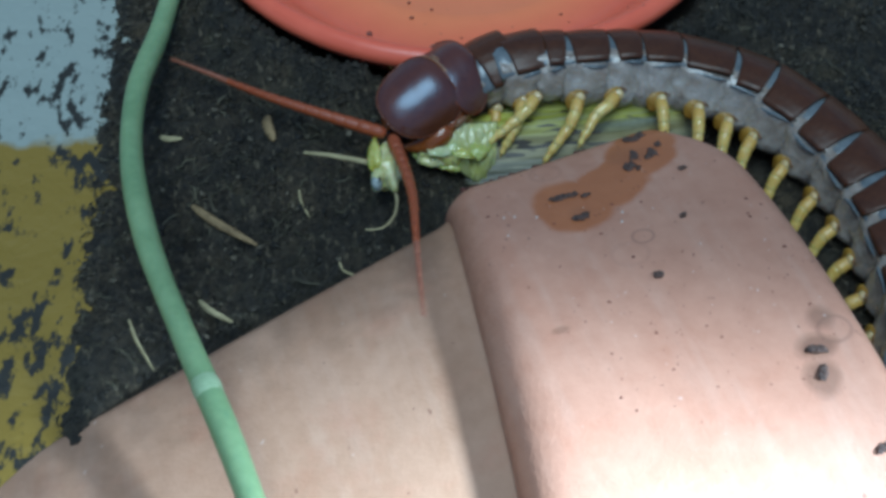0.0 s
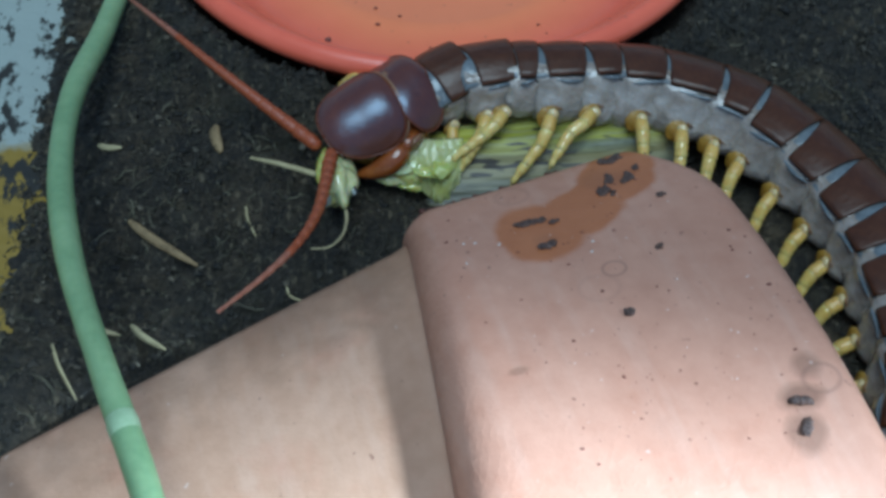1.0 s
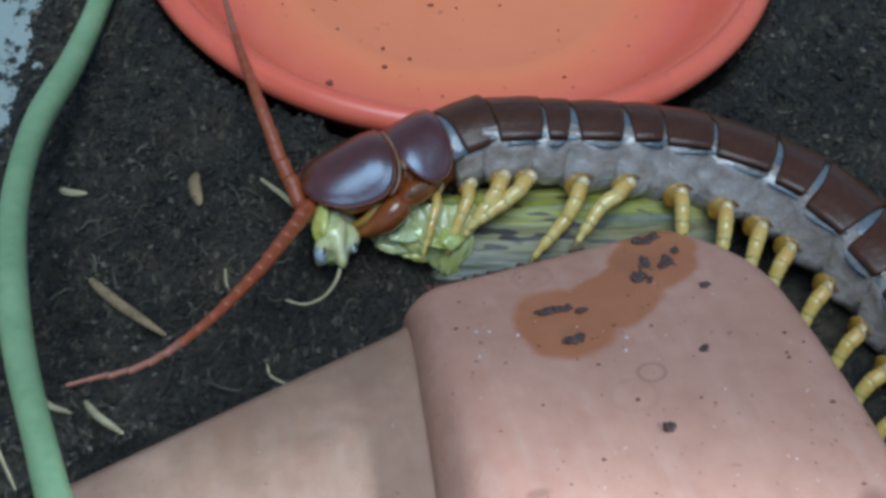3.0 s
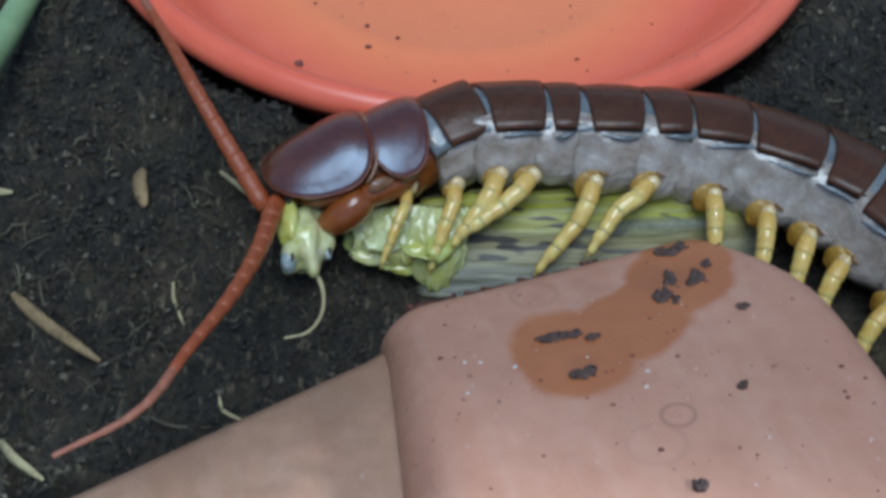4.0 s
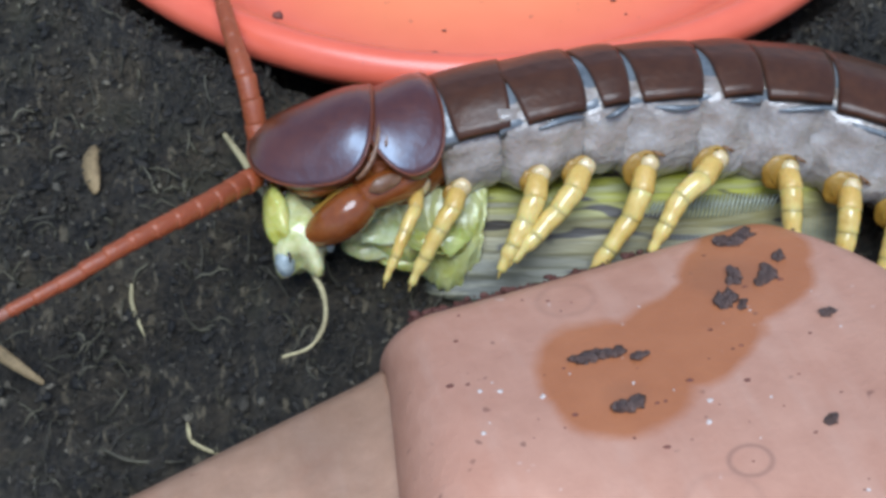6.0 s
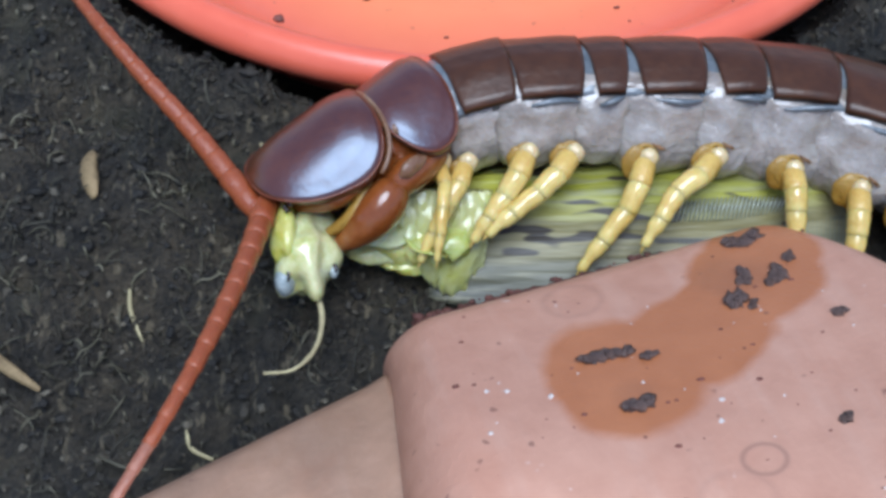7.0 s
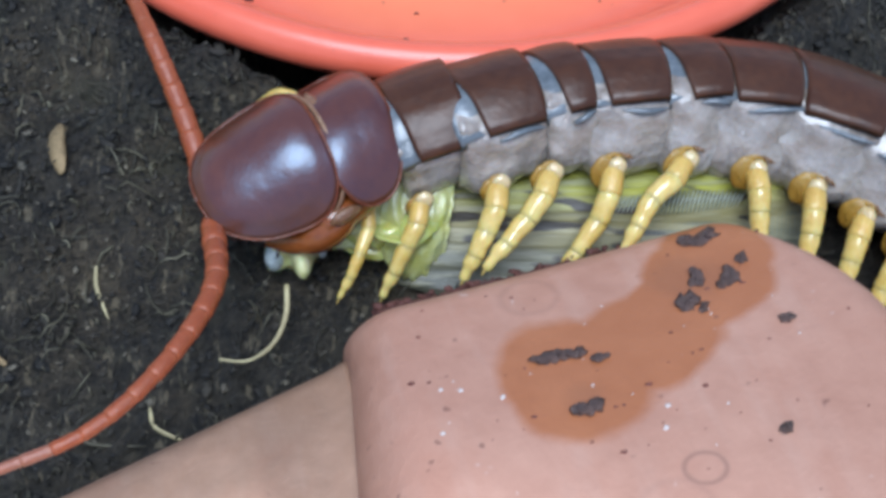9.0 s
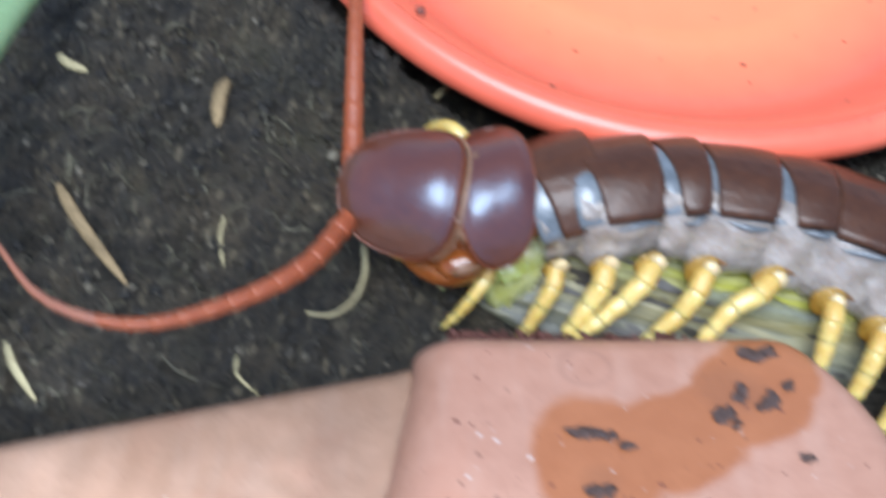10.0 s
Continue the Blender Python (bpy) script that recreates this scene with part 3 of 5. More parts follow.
def pot_crumbs():
    """Dark bits of soil that lie on the pot's collar."""
    rng = random.Random(21)
    # u, v, half length, half width, turn
    for u, v, a, b, turn in ((4.12, 0.0, 0.24, 0.1, 10), (3.95, 0.02, 0.1, 0.09, 0), (3.8, -0.62, 0.14, 0.09, 60), (4.16, -0.7, 0.15, 0.1, 40), (4.02, -0.78, 0.06, 0.05, 20), (3.57, -0.95, 0.14, 0.11, 15),
                             (3.7, -1.06, 0.07, 0.05, 40), (1.96, -1.31, 0.2, 0.075, 0), (2.18, -1.33, 0.13, 0.065, -8), (2.4, -1.44, 0.09, 0.055, 0), (2.06, -2.06, 0.16, 0.08, -5), (4.45, -1.45, 0.09, 0.05, 0),
                             (3.83, -2.78, 0.07, 0.06, 0), (4.4, -0.45, 0.08, 0.07, 30), (2.75, -4.05, 0.09, 0.08, 0), (4.6, -6.5, 0.18, 0.08, -20), (4.5, -6.95, 0.15, 0.1, 50), (4.88, -8.49, 0.2, 0.08, 10)):
        p = on_collar(u, v)
        shape = joined(*[tuple(([(q[0] + dx, q[1] + dy, q[2]) for q in s[0]], s[1])) for s, dx, dy in
                         ((lump(a * 0.65, b, 0.045, rng.random() * 40, 1.0, 2), -a * 0.4, 0), (lump(a * 0.6, b * 0.8, 0.04, rng.random() * 40, 1.0, 2), a * 0.45, b * 0.2), (lump(a * 0.35, b * 0.7, 0.06, rng.random() * 40, 0.9, 2), 0, -b * 0.3))])
        ob = tagged(part("soil_bit", shape, CHIP), "dark crumb of soil lying on the terracotta collar", "soil", "crumbs on the pot")
        ob.matrix_world = place(p.x, p.y, p.z + 0.02, 0, 0, turn + POT_TURN)
    verts, faces = [], []
    for k in range(150):
        u, v = rng.uniform(0.3, 5.3), rng.uniform(-7, 0.1)
        p, s = on_collar(u, v), 0.01 + 0.024 * rng.random() ** 3
        w, f = lump(s * rng.uniform(1, 1.8), s, s * 0.5, k, 0.5)
        n = len(verts)
        verts += [(q[0] + p.x, q[1] + p.y, q[2] + p.z) for q in w]
        faces += [tuple(i + n for i in g) for g in f]
    chalk = [(0.74, -1.42), (0.93, -1.48), (1.31, -1.68), (2.84, -2.22), (2.72, -2.47), (0.62, -1.97)] + [(rng.uniform(0.3, 5.2), rng.uniform(-6, -0.2)) for _ in range(40)]
    white = [], []
    for k, (u, v) in enumerate(chalk):
        p, s = on_collar(u, v), 0.03 if k < 6 else 0.008 + 0.01 * rng.random()
        w, f = lump(s, s, s * 0.3, k + 0.5, 0.6, 2)
        white = joined(white, ([(q[0] + p.x, q[1] + p.y, q[2] + p.z) for q in w], f))
    tagged(part("lime_flecks", white, CHALK), "white lime flecks on the terracotta", "specks", kind="stuff")
    tagged(part("clay_specks", (verts, faces), CLAY_CRUMB), "reddish brown specks on the terracotta", "specks", kind="stuff")
    verts, faces = [], []
    m = Matrix.Translation((POT_X, POT_Y, 0)) @ Matrix.Rotation(radians(POT_TURN), 4, "Z")
    for k in range(900):
        u, d = 0.42 + 3.0 * rng.random() ** 1.3, rng.uniform(-0.16, 0.07)
        top = 0.05 + 0.068 * u
        p, s = m @ Vector((u, top - d, 0)), 0.012 + 0.04 * rng.random() ** 2
        lift = pot_height(u, top) - 0.3 + (math.sqrt(0.09 - (0.3 - d) ** 2) if d > 0 else -0.25 * rng.random())
        w, f = lump(s * 1.5, s, s * 0.8, k, 0.6)
        n = len(verts)
        verts += [(q[0] + p.x, q[1] + p.y, q[2] + lift) for q in w]
        faces += [tuple(i + n for i in g) for g in f]
    tagged(part("clay_rubble", (verts, faces), RUBBLE), "dark red clay crumbs heaped against the collar's edge", "rubble", kind="stuff")


pot_crumbs()


# ---- stem, bits on the soil, painted board ----
def stem():
    pts = curve_through([(-6.3, 14.5, 1.3), (-6.95, 9.5, 1.25), (-7.1, 6.4, 1.1), (-7.35, 4.2, 1.2), (-7.6, 2.2, 1.55), (-7.48, -0.2, 1.9), (-7.0, -2.4, 2.1), (-6.1, -4.9, 2.2), (-5.3, -6.9, 2.2), (-4.7, -8.6, 2.1)], 60)
    radii = [0.238 + 0.012 * math.sin(k * 0.5) for k in range(60)]
    thing = tagged(empty("plant_stem"), "smooth pale green plant stem arching over the pot", "plant stem")
    part("stalk", tube(pts, radii, 18), STEM, thing)
    # added swollen nodes; their paler green paints in a glint on the stalk
    for k in (10, 52):
        part("node", tube([pts[k - 1].lerp(pts[k], 0.4), pts[k - 1].lerp(pts[k], 0.8), pts[k], pts[k].lerp(pts[k + 1], 0.3), pts[k].lerp(pts[k + 1], 0.7)], [0.235, 0.256, 0.265, 0.256, 0.238], 18), STEM_NODE, thing, "swollen node of the stem, a glint painted in paler green")


stem()


def bit(name, a, b, width, mat, label, category, thick=0.6, lift=0.06, bend=0.05):
    """A splinter from a to b on the soil."""
    A, B = Vector((*a, soil_height(*a) + lift)), Vector((*b, soil_height(*b) + lift))
    side = (B - A).cross(Vector((0, 0, 1))).normalized() * bend
    pts = curve_through([A, A.lerp(B, 0.35) + side, A.lerp(B, 0.7) + side * 0.6, B], 9)
    radii = [width * w for w in (0.5, 0.9, 1, 1, 0.95, 0.9, 0.8, 0.6, 0.35)]
    tagged(part(name, tube(pts, radii, 7, thick), mat), label, category)


bit("bark_chip", (-4.98, 2.12), (-4.8, 1.36), 0.16, BARK, "short light-brown bark chip on the soil", "bark", 0.5, 0.1)
bit("twig", (-6.55, 0.0), (-5.2, -0.95), 0.1, BARK, "brown splinter of twig lying on the soil", "twig", 0.5, 0.1)
bit("straw", (-6.38, -2.15), (-5.68, -2.76), 0.075, STRAW, "pale yellow piece of straw on the soil", "straw", 0.5, 0.12)
bit("straw", (-7.7, -2.75), (-7.2, -3.75), 0.05, STRAW, "thin pale straw lying on the soil", "straw", 0.5, 0.12)
bit("straw", (-7.3, 1.75), (-6.8, 1.6), 0.07, STRAW, "short pale straw on the soil", "straw", 0.5, 0.1)
bit("straw", (-7.1, -2.1), (-6.6, -2.25), 0.06, STRAW, "short pale straw on the soil", "straw", 0.5, 0.1)
bit("root", (-3.5, -1.35), (-3.05, -1.75), 0.03, STRAW, "thin curled root fibre on the soil", "root", 0.8, 0.1, 0.12)
bit("root", (-4.5, -1.6), (-3.5, -1.75), 0.025, FIBRE, "thin curled root fibre on the soil", "root", 0.8, 0.1, 0.1)
bit("root", (-5.8, -0.45), (-5.3, -0.8), 0.04, FIBRE, "thin brown root fibre on the soil", "root", 0.8, 0.1, 0.04)
bit("root", (-4.3, 0.3), (-4.1, -0.3), 0.035, STRAW, "thin pale root fibre on the soil", "root", 0.8, 0.1, 0.05)


def painted_board():
    """A board at the back with an uneven, soil-strewn edge."""
    n, verts, faces = 70, [], []
    for i in range(n):
        y = -7.5 + 18 * i / (n - 1)
        reach = -8.3 + 0.28 * noise.noise(Vector((y * 0.9, 3, 0))) + 0.12 * noise.noise(Vector((y * 3.1, 8, 0)))
        for x, z in ((reach, -0.9), (reach, -0.3), (reach - 0.12, -0.22), (reach - 2.0, -0.2), (reach - 6, -0.2), (reach - 6, -0.9)):
            verts.append((x, y, z + 0.05 * noise.noise(Vector((x, y, 0)))))
    for i in range(n - 1):
        for j in range(5):
            faces.append((i * 6 + j, (i + 1) * 6 + j, (i + 1) * 6 + j + 1, i * 6 + j + 1))
    faces += [tuple(range(6)), tuple(range((n - 1) * 6 + 5, (n - 1) * 6 - 1, -1))]
    verts = [(x, y - 2.6, z) for x, y, z in verts]
    ob = tagged(part("painted_board", (verts, faces), PAINT, smooth=False), "board with flaking ochre and white paint, strewn with soil", "board")
    ob.matrix_world = place(0, 2.6, 0.12)


painted_board()

# ---- centipede ----
centipede = tagged(empty("centipede"), "large dark brown centipede with yellow legs and red feelers, feeding", "centipede")
LEAN = 31.0
# the joints between the plates along the back, from behind the third plate to the tail
BACK = ((0.97, 2.57, 2.15), (1.48, 2.57, 2.15), (2.38, 2.6, 2.12), (3.05, 2.64, 2.06), (4.0, 2.58, 1.96), (5.18, 2.24, 1.8), (5.98, 1.74, 1.72), (6.76, 0.84, 1.62), (7.3, -0.1, 1.55),
        (7.7, -1.1, 1.5), (7.9, -2.0, 1.48), (8.0, -3.1, 1.45), (7.95, -4.1, 1.45), (7.8, -5.2, 1.45), (7.4, -6.2, 1.45), (6.9, -7.2, 1.42), (6.1, -8.0, 1.4))
LENGTHS = [1.06, 0.8, 0.96]


def back_pose(rear, front, lean):
    """The pose of a plate from its rear joint to its front one; it leans to its right."""
    f = (Vector(front) - Vector(rear)).normalized()
    right = f.cross(Vector((0, 0, 1))).normalized()
    up = right.cross(f)
    z = math.cos(radians(lean)) * up + math.sin(radians(lean)) * right
    y = z.cross(f)
    m = Matrix((f, y, z)).transposed().to_4x4()
    m.translation = Vector(rear) * CM
    return m


def plate(length, width, dome, wedge=0.1, overlap=0.05, thick=0.07, grooves=True):
    """A back plate: x from its rear edge to the front, domed across, its near corners cut away in front, its side margins rolled."""
    nx, ny, verts, faces = 14, 26, [], []
    for i in range(nx + 1):
        s = i / nx
        for j in range(ny + 1):
            q = -1 + 2 * j / ny
            a = abs(q)
            x0, x1 = -overlap + 0.06 * a**5, length - wedge * smoothstep(-0.6, 0.85, q) - 0.04 * a**8
            x = x0 + (x1 - x0) * s
            w = width * (0.955 + 0.045 * math.sin(math.pi * (0.15 + 0.7 * s)))
            z = -dome * a**2.3 - 0.03 * s**3 - 0.014 * (1 - s) ** 6
            if grooves:
                z -= 0.012 * math.exp(-((a - 0.32) / 0.04) ** 2)
                z += 0.012 * noise.noise(Vector((x * 2.2 + length * 9, q * 2.0, 4)))
            z += 0.018 * math.exp(-((a - 0.95) / 0.035) ** 2) - 0.014 * math.exp(-((a - 0.87) / 0.04) ** 2)
            verts.append((x, q * w, z))
    return thickened(verts, faces, nx, ny, thick)


def thickened(verts, faces, nx, ny, thick):
    """Gives a grid of points an underside and closed edges."""
    n, m = len(verts), ny + 1
    verts = verts + [(x * 0.985, y * 0.97, z - thick) for x, y, z in verts]
    for i in range(nx):
        for j in range(ny):
            a, b, c, d = i * m + j, (i + 1) * m + j, (i + 1) * m + j + 1, i * m + j + 1
            faces += [(a, b, c, d), (n + d, n + c, n + b, n + a)]
    loop = list(range(m)) + [i * m + ny for i in range(1, nx + 1)] + [nx * m + j for j in range(ny - 1, -1, -1)] + [i * m for i in range(nx - 1, 0, -1)]
    for a, b in zip(loop, loop[1:] + loop[:1]):
        faces.append((a, b, b + n, a + n))
    return verts, faces


def shield(cx, half_x, half_y, dome, power, swell=0.0, drop=0.12, skew=0.0):
    """A rounded, domed shield with a rolled rim; half_x and half_y are its half length and width, swell widens its rear, skew carries its near side ahead."""
    nr, na, verts, faces = 18, 56, [(cx, 0, 0.06)], []
    ring = []
    for j in range(na):
        a = 2 * math.pi * j / na
        c, d = math.cos(a), math.sin(a)
        r = (abs(c) ** power + abs(d) ** power) ** (-1 / power)
        ring.append((half_x * c * r, half_y * d * r * (1 - swell * c * r)))
    for i in range(1, nr + 1):
        r = i / nr
        for x, y in ring:
            z = 0.06 - dome * (abs(y) / half_y * r) ** 2.2 - drop * (abs(x) / half_x * r) ** 4
            z += 0.008 * math.exp(-((r - 0.965) / 0.03) ** 2) - 0.008 * math.exp(-((r - 0.9) / 0.04) ** 2)
            z += 0.01 * noise.noise(Vector((x * r * 2.5, y * r * 2.5, cx * 7)))
            verts.append((cx + x * r + skew * y * r, y * r, z))
    edge = [Vector(v) for v in verts[-na:]]
    verts += [(cx + (v.x - cx) * 0.93, v.y * 0.93, v.z - 0.12) for v in edge]
    verts.append((cx, 0, -dome * 0.8))
    for j in range(na):
        n = (j + 1) % na
        faces.append((0, 1 + j, 1 + n))
        for i in range(nr):
            faces.append((1 + i * na + j, 1 + (i + 1) * na + j, 1 + (i + 1) * na + n, 1 + i * na + n))
        faces.append((1 + nr * na + j, len(verts) - 1, 1 + nr * na + n))
    return (verts, faces), edge


def flank(length, width, seed, fat, at, deep):
    """The soft side and belly below a plate: swollen round the root of its leg, folded along the plate and pinched at both ends."""
    nx, na, verts, faces = 20, 52, [], []
    for i in range(nx + 1):
        s = i / nx
        pinch = math.sin(math.pi * min(max(s * 1.02 - 0.01, 0.0), 1.0)) ** 0.5
        for j in range(na):
            a = 2 * math.pi * j / na
            y, z = math.cos(a), math.sin(a)
            near = abs(y) ** 0.72
            y = math.copysign(near, y) * width * (0.9 if z > 0 else 0.95) * fat
            z = math.copysign(abs(z) ** 0.85, z) * (0.36 if z > 0 else deep * fat) - 0.56
            p = Vector((s * length * 2.0, y * 2.2, z * 2.2 + seed))
            k = 0.035 * noise.noise(p) + 0.035 * noise.noise(p * 2.7) + 0.02 * noise.noise(p * 6.0)
            if z < -0.45:
                k += 0.13 * pinch - 0.1
                k += 0.13 * math.exp(-((s - at) / 0.28) ** 2 - ((z + 1.3) / 0.25) ** 2)
                k -= 0.07 * math.exp(-((z + 0.78 + 0.06 * math.sin(6 * s + seed)) / 0.05) ** 2)
                k -= 0.05 * math.exp(-((s - at - 0.36 - 0.25 * (z + 1.0)) / 0.05) ** 2)
            verts.append((-0.06 + s * (length + 0.12), y * (1 + k), z * (1 + 0.5 * k)))
    for i in range(nx):
        for j in range(na):
            a, b = i * na + j, i * na + (j + 1) % na
            faces.append((a, b, b + na, a + na))
    faces += [tuple(range(na - 1, -1, -1)), tuple(nx * na + j for j in range(na))]
    return verts, faces


def leg_shape(root, knee, foot, side, slim=1.0):
    """A jointed leg: pale knob, thigh, knee, shin and toe with its claw; each bone is sleeved a little over the next."""
    R, K, F = (Vector((p[0], p[1] * side, p[2])) for p in (root, knee, foot))
    out = Vector((0, 0.05 * side, 0.03))
    J1 = R.lerp(K, 0.46) + out
    J3 = K.lerp(F, 0.52) + out * 0.5
    inside = R + Vector((0.03, -0.22 * side, 0.14))
    pieces = []
    bones = ((R.lerp(inside, 0.3), J1, 0.13, 0.13), (J1, K, 0.128, 0.119), (K, J3, 0.116, 0.1), (J3, F, 0.096, 0.06))
    for k, (A, B, r0, r1) in enumerate(bones):
        d = (B - A).normalized()
        sag = Vector((0, 0, 0.02))
        run = curve_through([A - d * 0.02, A.lerp(B, 0.5) + sag, B + d * 0.015], 9)
        rad = [r0 * 1.03, r0 * 1.05, r0 * 1.06, r0 * 1.06, (r0 + r1) * 0.53, r1 * 1.07, r1 * 1.09, r1 * 1.09, r1 * 1.0]
        if k == 0:
            rad[:3] = [r0 * 0.35, r0 * 0.85, r0 * 1.02]
        pieces.append((tube(run, [r * slim for r in rad], 14), LEG if k else LEG_JOINT))
    d = (F - J3).normalized()
    pieces.append((tube([F - d * 0.02, F + d * 0.05, F + d * 0.1 + Vector((0, 0, -0.02))], [0.03 * slim, 0.02 * slim, 0.006], 8), LEG_JOINT))
    return pieces


def hip_shape(root, side, small=1.0):
    """The ochre fold that rings the root of a leg from the front over the top."""
    x, y, z = root
    v, f = lump(0.19 * small, 0.06, 0.21 * small, 3.1, 0.25, 3)
    pouch = [(p[0] + x + 0.13, (p[1] + y - 0.04) * side, p[2] + z + 0.0) for p in v], f
    arc = [(x + 0.03 + 0.17 * small * math.cos(a), (y - 0.015 - 0.03 * math.sin(a)) * side, z + 0.03 + 0.19 * small * math.sin(a)) for a in np.linspace(-0.7, 2.6, 13)]
    return [(pouch, COXA), (tube(arc, [0.012, 0.022, 0.03, 0.036, 0.036, 0.034, 0.032, 0.03, 0.028, 0.026, 0.022, 0.016, 0.008], 8), COXA)]


def knob_shape(root, side):
    """The pale knob from which a leg grows."""
    x, y, z = root
    v, f = lump(0.112, 0.085, 0.13, 6.1, 0.15, 3)
    return [(p[0] + x - 0.01, (p[1] + y - 0.0) * side, p[2] + z + 0.07) for p in v], f


def spiracle_shape(root, side):
    """The slit over a hip."""
    x, y, z = root
    pts = [(x - 0.04 - 0.026 * k, (y + 0.012 - 0.004 * (k - 3) ** 2) * side, z + 0.245 - 0.012 * k) for k in range(7)]
    return tube(pts, [0.008, 0.016, 0.022, 0.025, 0.022, 0.016, 0.008], 8)


# root, knee and foot of each near leg along and below its plate
LEG_ROWS = {1: ((0.62, -0.92), (1.06, -1.08), (1.45, -1.48)), 2: ((0.7, -1.16), (1.05, -1.4), (1.5, -1.94)), 3: ((0.64, -1.19), (0.94, -1.54), (1.32, -2.0)), 4: ((0.58, -1.24), (1.0, -1.56), (1.58, -2.0)),
            5: ((0.63, -1.31), (0.89, -1.8), (1.42, -2.46)), 6: ((0.5, -1.3), (1.02, -1.58), (1.38, -2.16)), 7: ((0.36, -1.36), (0.31, -1.7), (0.24, -2.3)), 8: ((0.46, -1.36), (0.36, -1.75), (0.28, -2.35)),
            9: ((0.36, -1.36), (0.24, -1.75), (0.1, -2.35))}


def segment(k, length, width, dome):
    """A body ring with its back plate and its two legs, in the space of its rear joint."""
    (rx, rz), (kx, kz), (fx, fz) = LEG_ROWS.get(k, ((0.45 * length, -1.32), (0.45 * length - 0.14, -1.7), (0.45 * length - 0.4, -2.3)))
    grown = width / 0.8
    fat = {1: 0.8, 2: 0.93}.get(k, 1.0)
    body = part("segment", flank(length, width, k * 3.7, fat, rx / length, 0.86 + 0.22 * smoothstep(2.5, 6.5, k)), AMBER if k == 1 else FLANK, centipede, "amber neck below the first plate" if k == 1 else "soft grey-white side and belly of a body ring")
    if k == 1:
        shape, edge = shield(0.5, 0.5, 0.92, 0.56, 2.5, 0.0, 0.1, 0.16)
        part("back_plate", shape, SHELL_HEAD, body, "glossy dark brown shield behind the head")
        part("plate_rim", tube(edge + edge[:1], [0.014] * (len(edge) + 1), 7), RIM, body, "amber-red rim of the shield")
        for side in (1, -1):
            v, f = lump(0.2, 0.07, 0.1, 2.3, 0.25, 3)
            part("side_sclerite", ([(p[0] + 1.1, (p[1] + 0.82) * side, p[2] - 0.5) for p in v], f), SKIN, body, "pale tan plate at the claw's hinge")
    else:
        wedge = 0.13 if k == 2 else 0.2 if k == 3 else 0.15 if k < 8 else 0.25 if k == 8 else 0.38
        reach = 0.28 + wedge
        v, f = plate(reach, width * 0.9, dome, wedge=0.0, overlap=0.0, thick=0.12, grooves=False)
        bulge = [(x + length - reach + 0.12, y, z - 0.065 - 0.7 * (x - reach * 0.5) ** 2) for x, y, z in v], f
        part("joint_membrane", bulge, MEMBRANE, body, "glossy grey skin between two back plates")
        part("back_plate", plate(length, width, dome, wedge=wedge), SHELL, body, "glossy dark brown back plate")
    slim = {1: 0.62, 2: 0.85}.get(k, 1.0)
    root = (rx, width * fat + 0.01, rz)
    part_of("leg", leg_shape(root, (kx, 1.05 * grown, kz), (fx, 1.2 * grown, fz), 1, slim), body, "jointed yellow leg")
    part_of("hip", hip_shape(root, 1, {1: 0.55, 2: 0.6, 3: 0.7, 4: 0.85}.get(k, 1.0)), body, "ochre fold round the root of a leg")
    part("knob", knob_shape(root, 1), KNOB, body, "pale translucent knob at the root of a leg")
    if k > 4:
        part("breathing_slit", spiracle_shape(root, 1), SLIT, body, "brown breathing slit over the hip")
    if k > 2:
        fold = [(length * u, (width * (0.98 + 0.02 * math.sin(9 * u + k))), -dome - 0.13 - 0.05 * u + 0.03 * math.sin(5 * u + 2 * k)) for u in np.linspace(0.04, 0.62 + 0.1 * math.sin(3.1 * k), 12)]
        part("side_fold", tube(fold, [0.008 + 0.034 * math.sin(math.pi * u) for u in np.linspace(0.02, 0.98, 12)], 10), MEMBRANE, body, "wet grey fold of skin below the plate's edge")
    far = (rx, width * 0.9, -0.95)
    if k == 1:
        part_of("leg", leg_shape((rx - 0.1, 0.72, -0.75), (rx + 0.1, 1.15, -0.72), (rx + 0.35, 1.35, -1.1), -1, 0.8), body, "jointed yellow leg")
    else:
        part_of("leg", leg_shape(far, (rx + 0.2, width * 1.08, -1.2), (rx + 0.35, width * 1.1, -1.6), -1, slim), body, "jointed yellow leg")
    part_of("hip", hip_shape(far, -1), body, "ochre fold round the root of a leg")
    return body


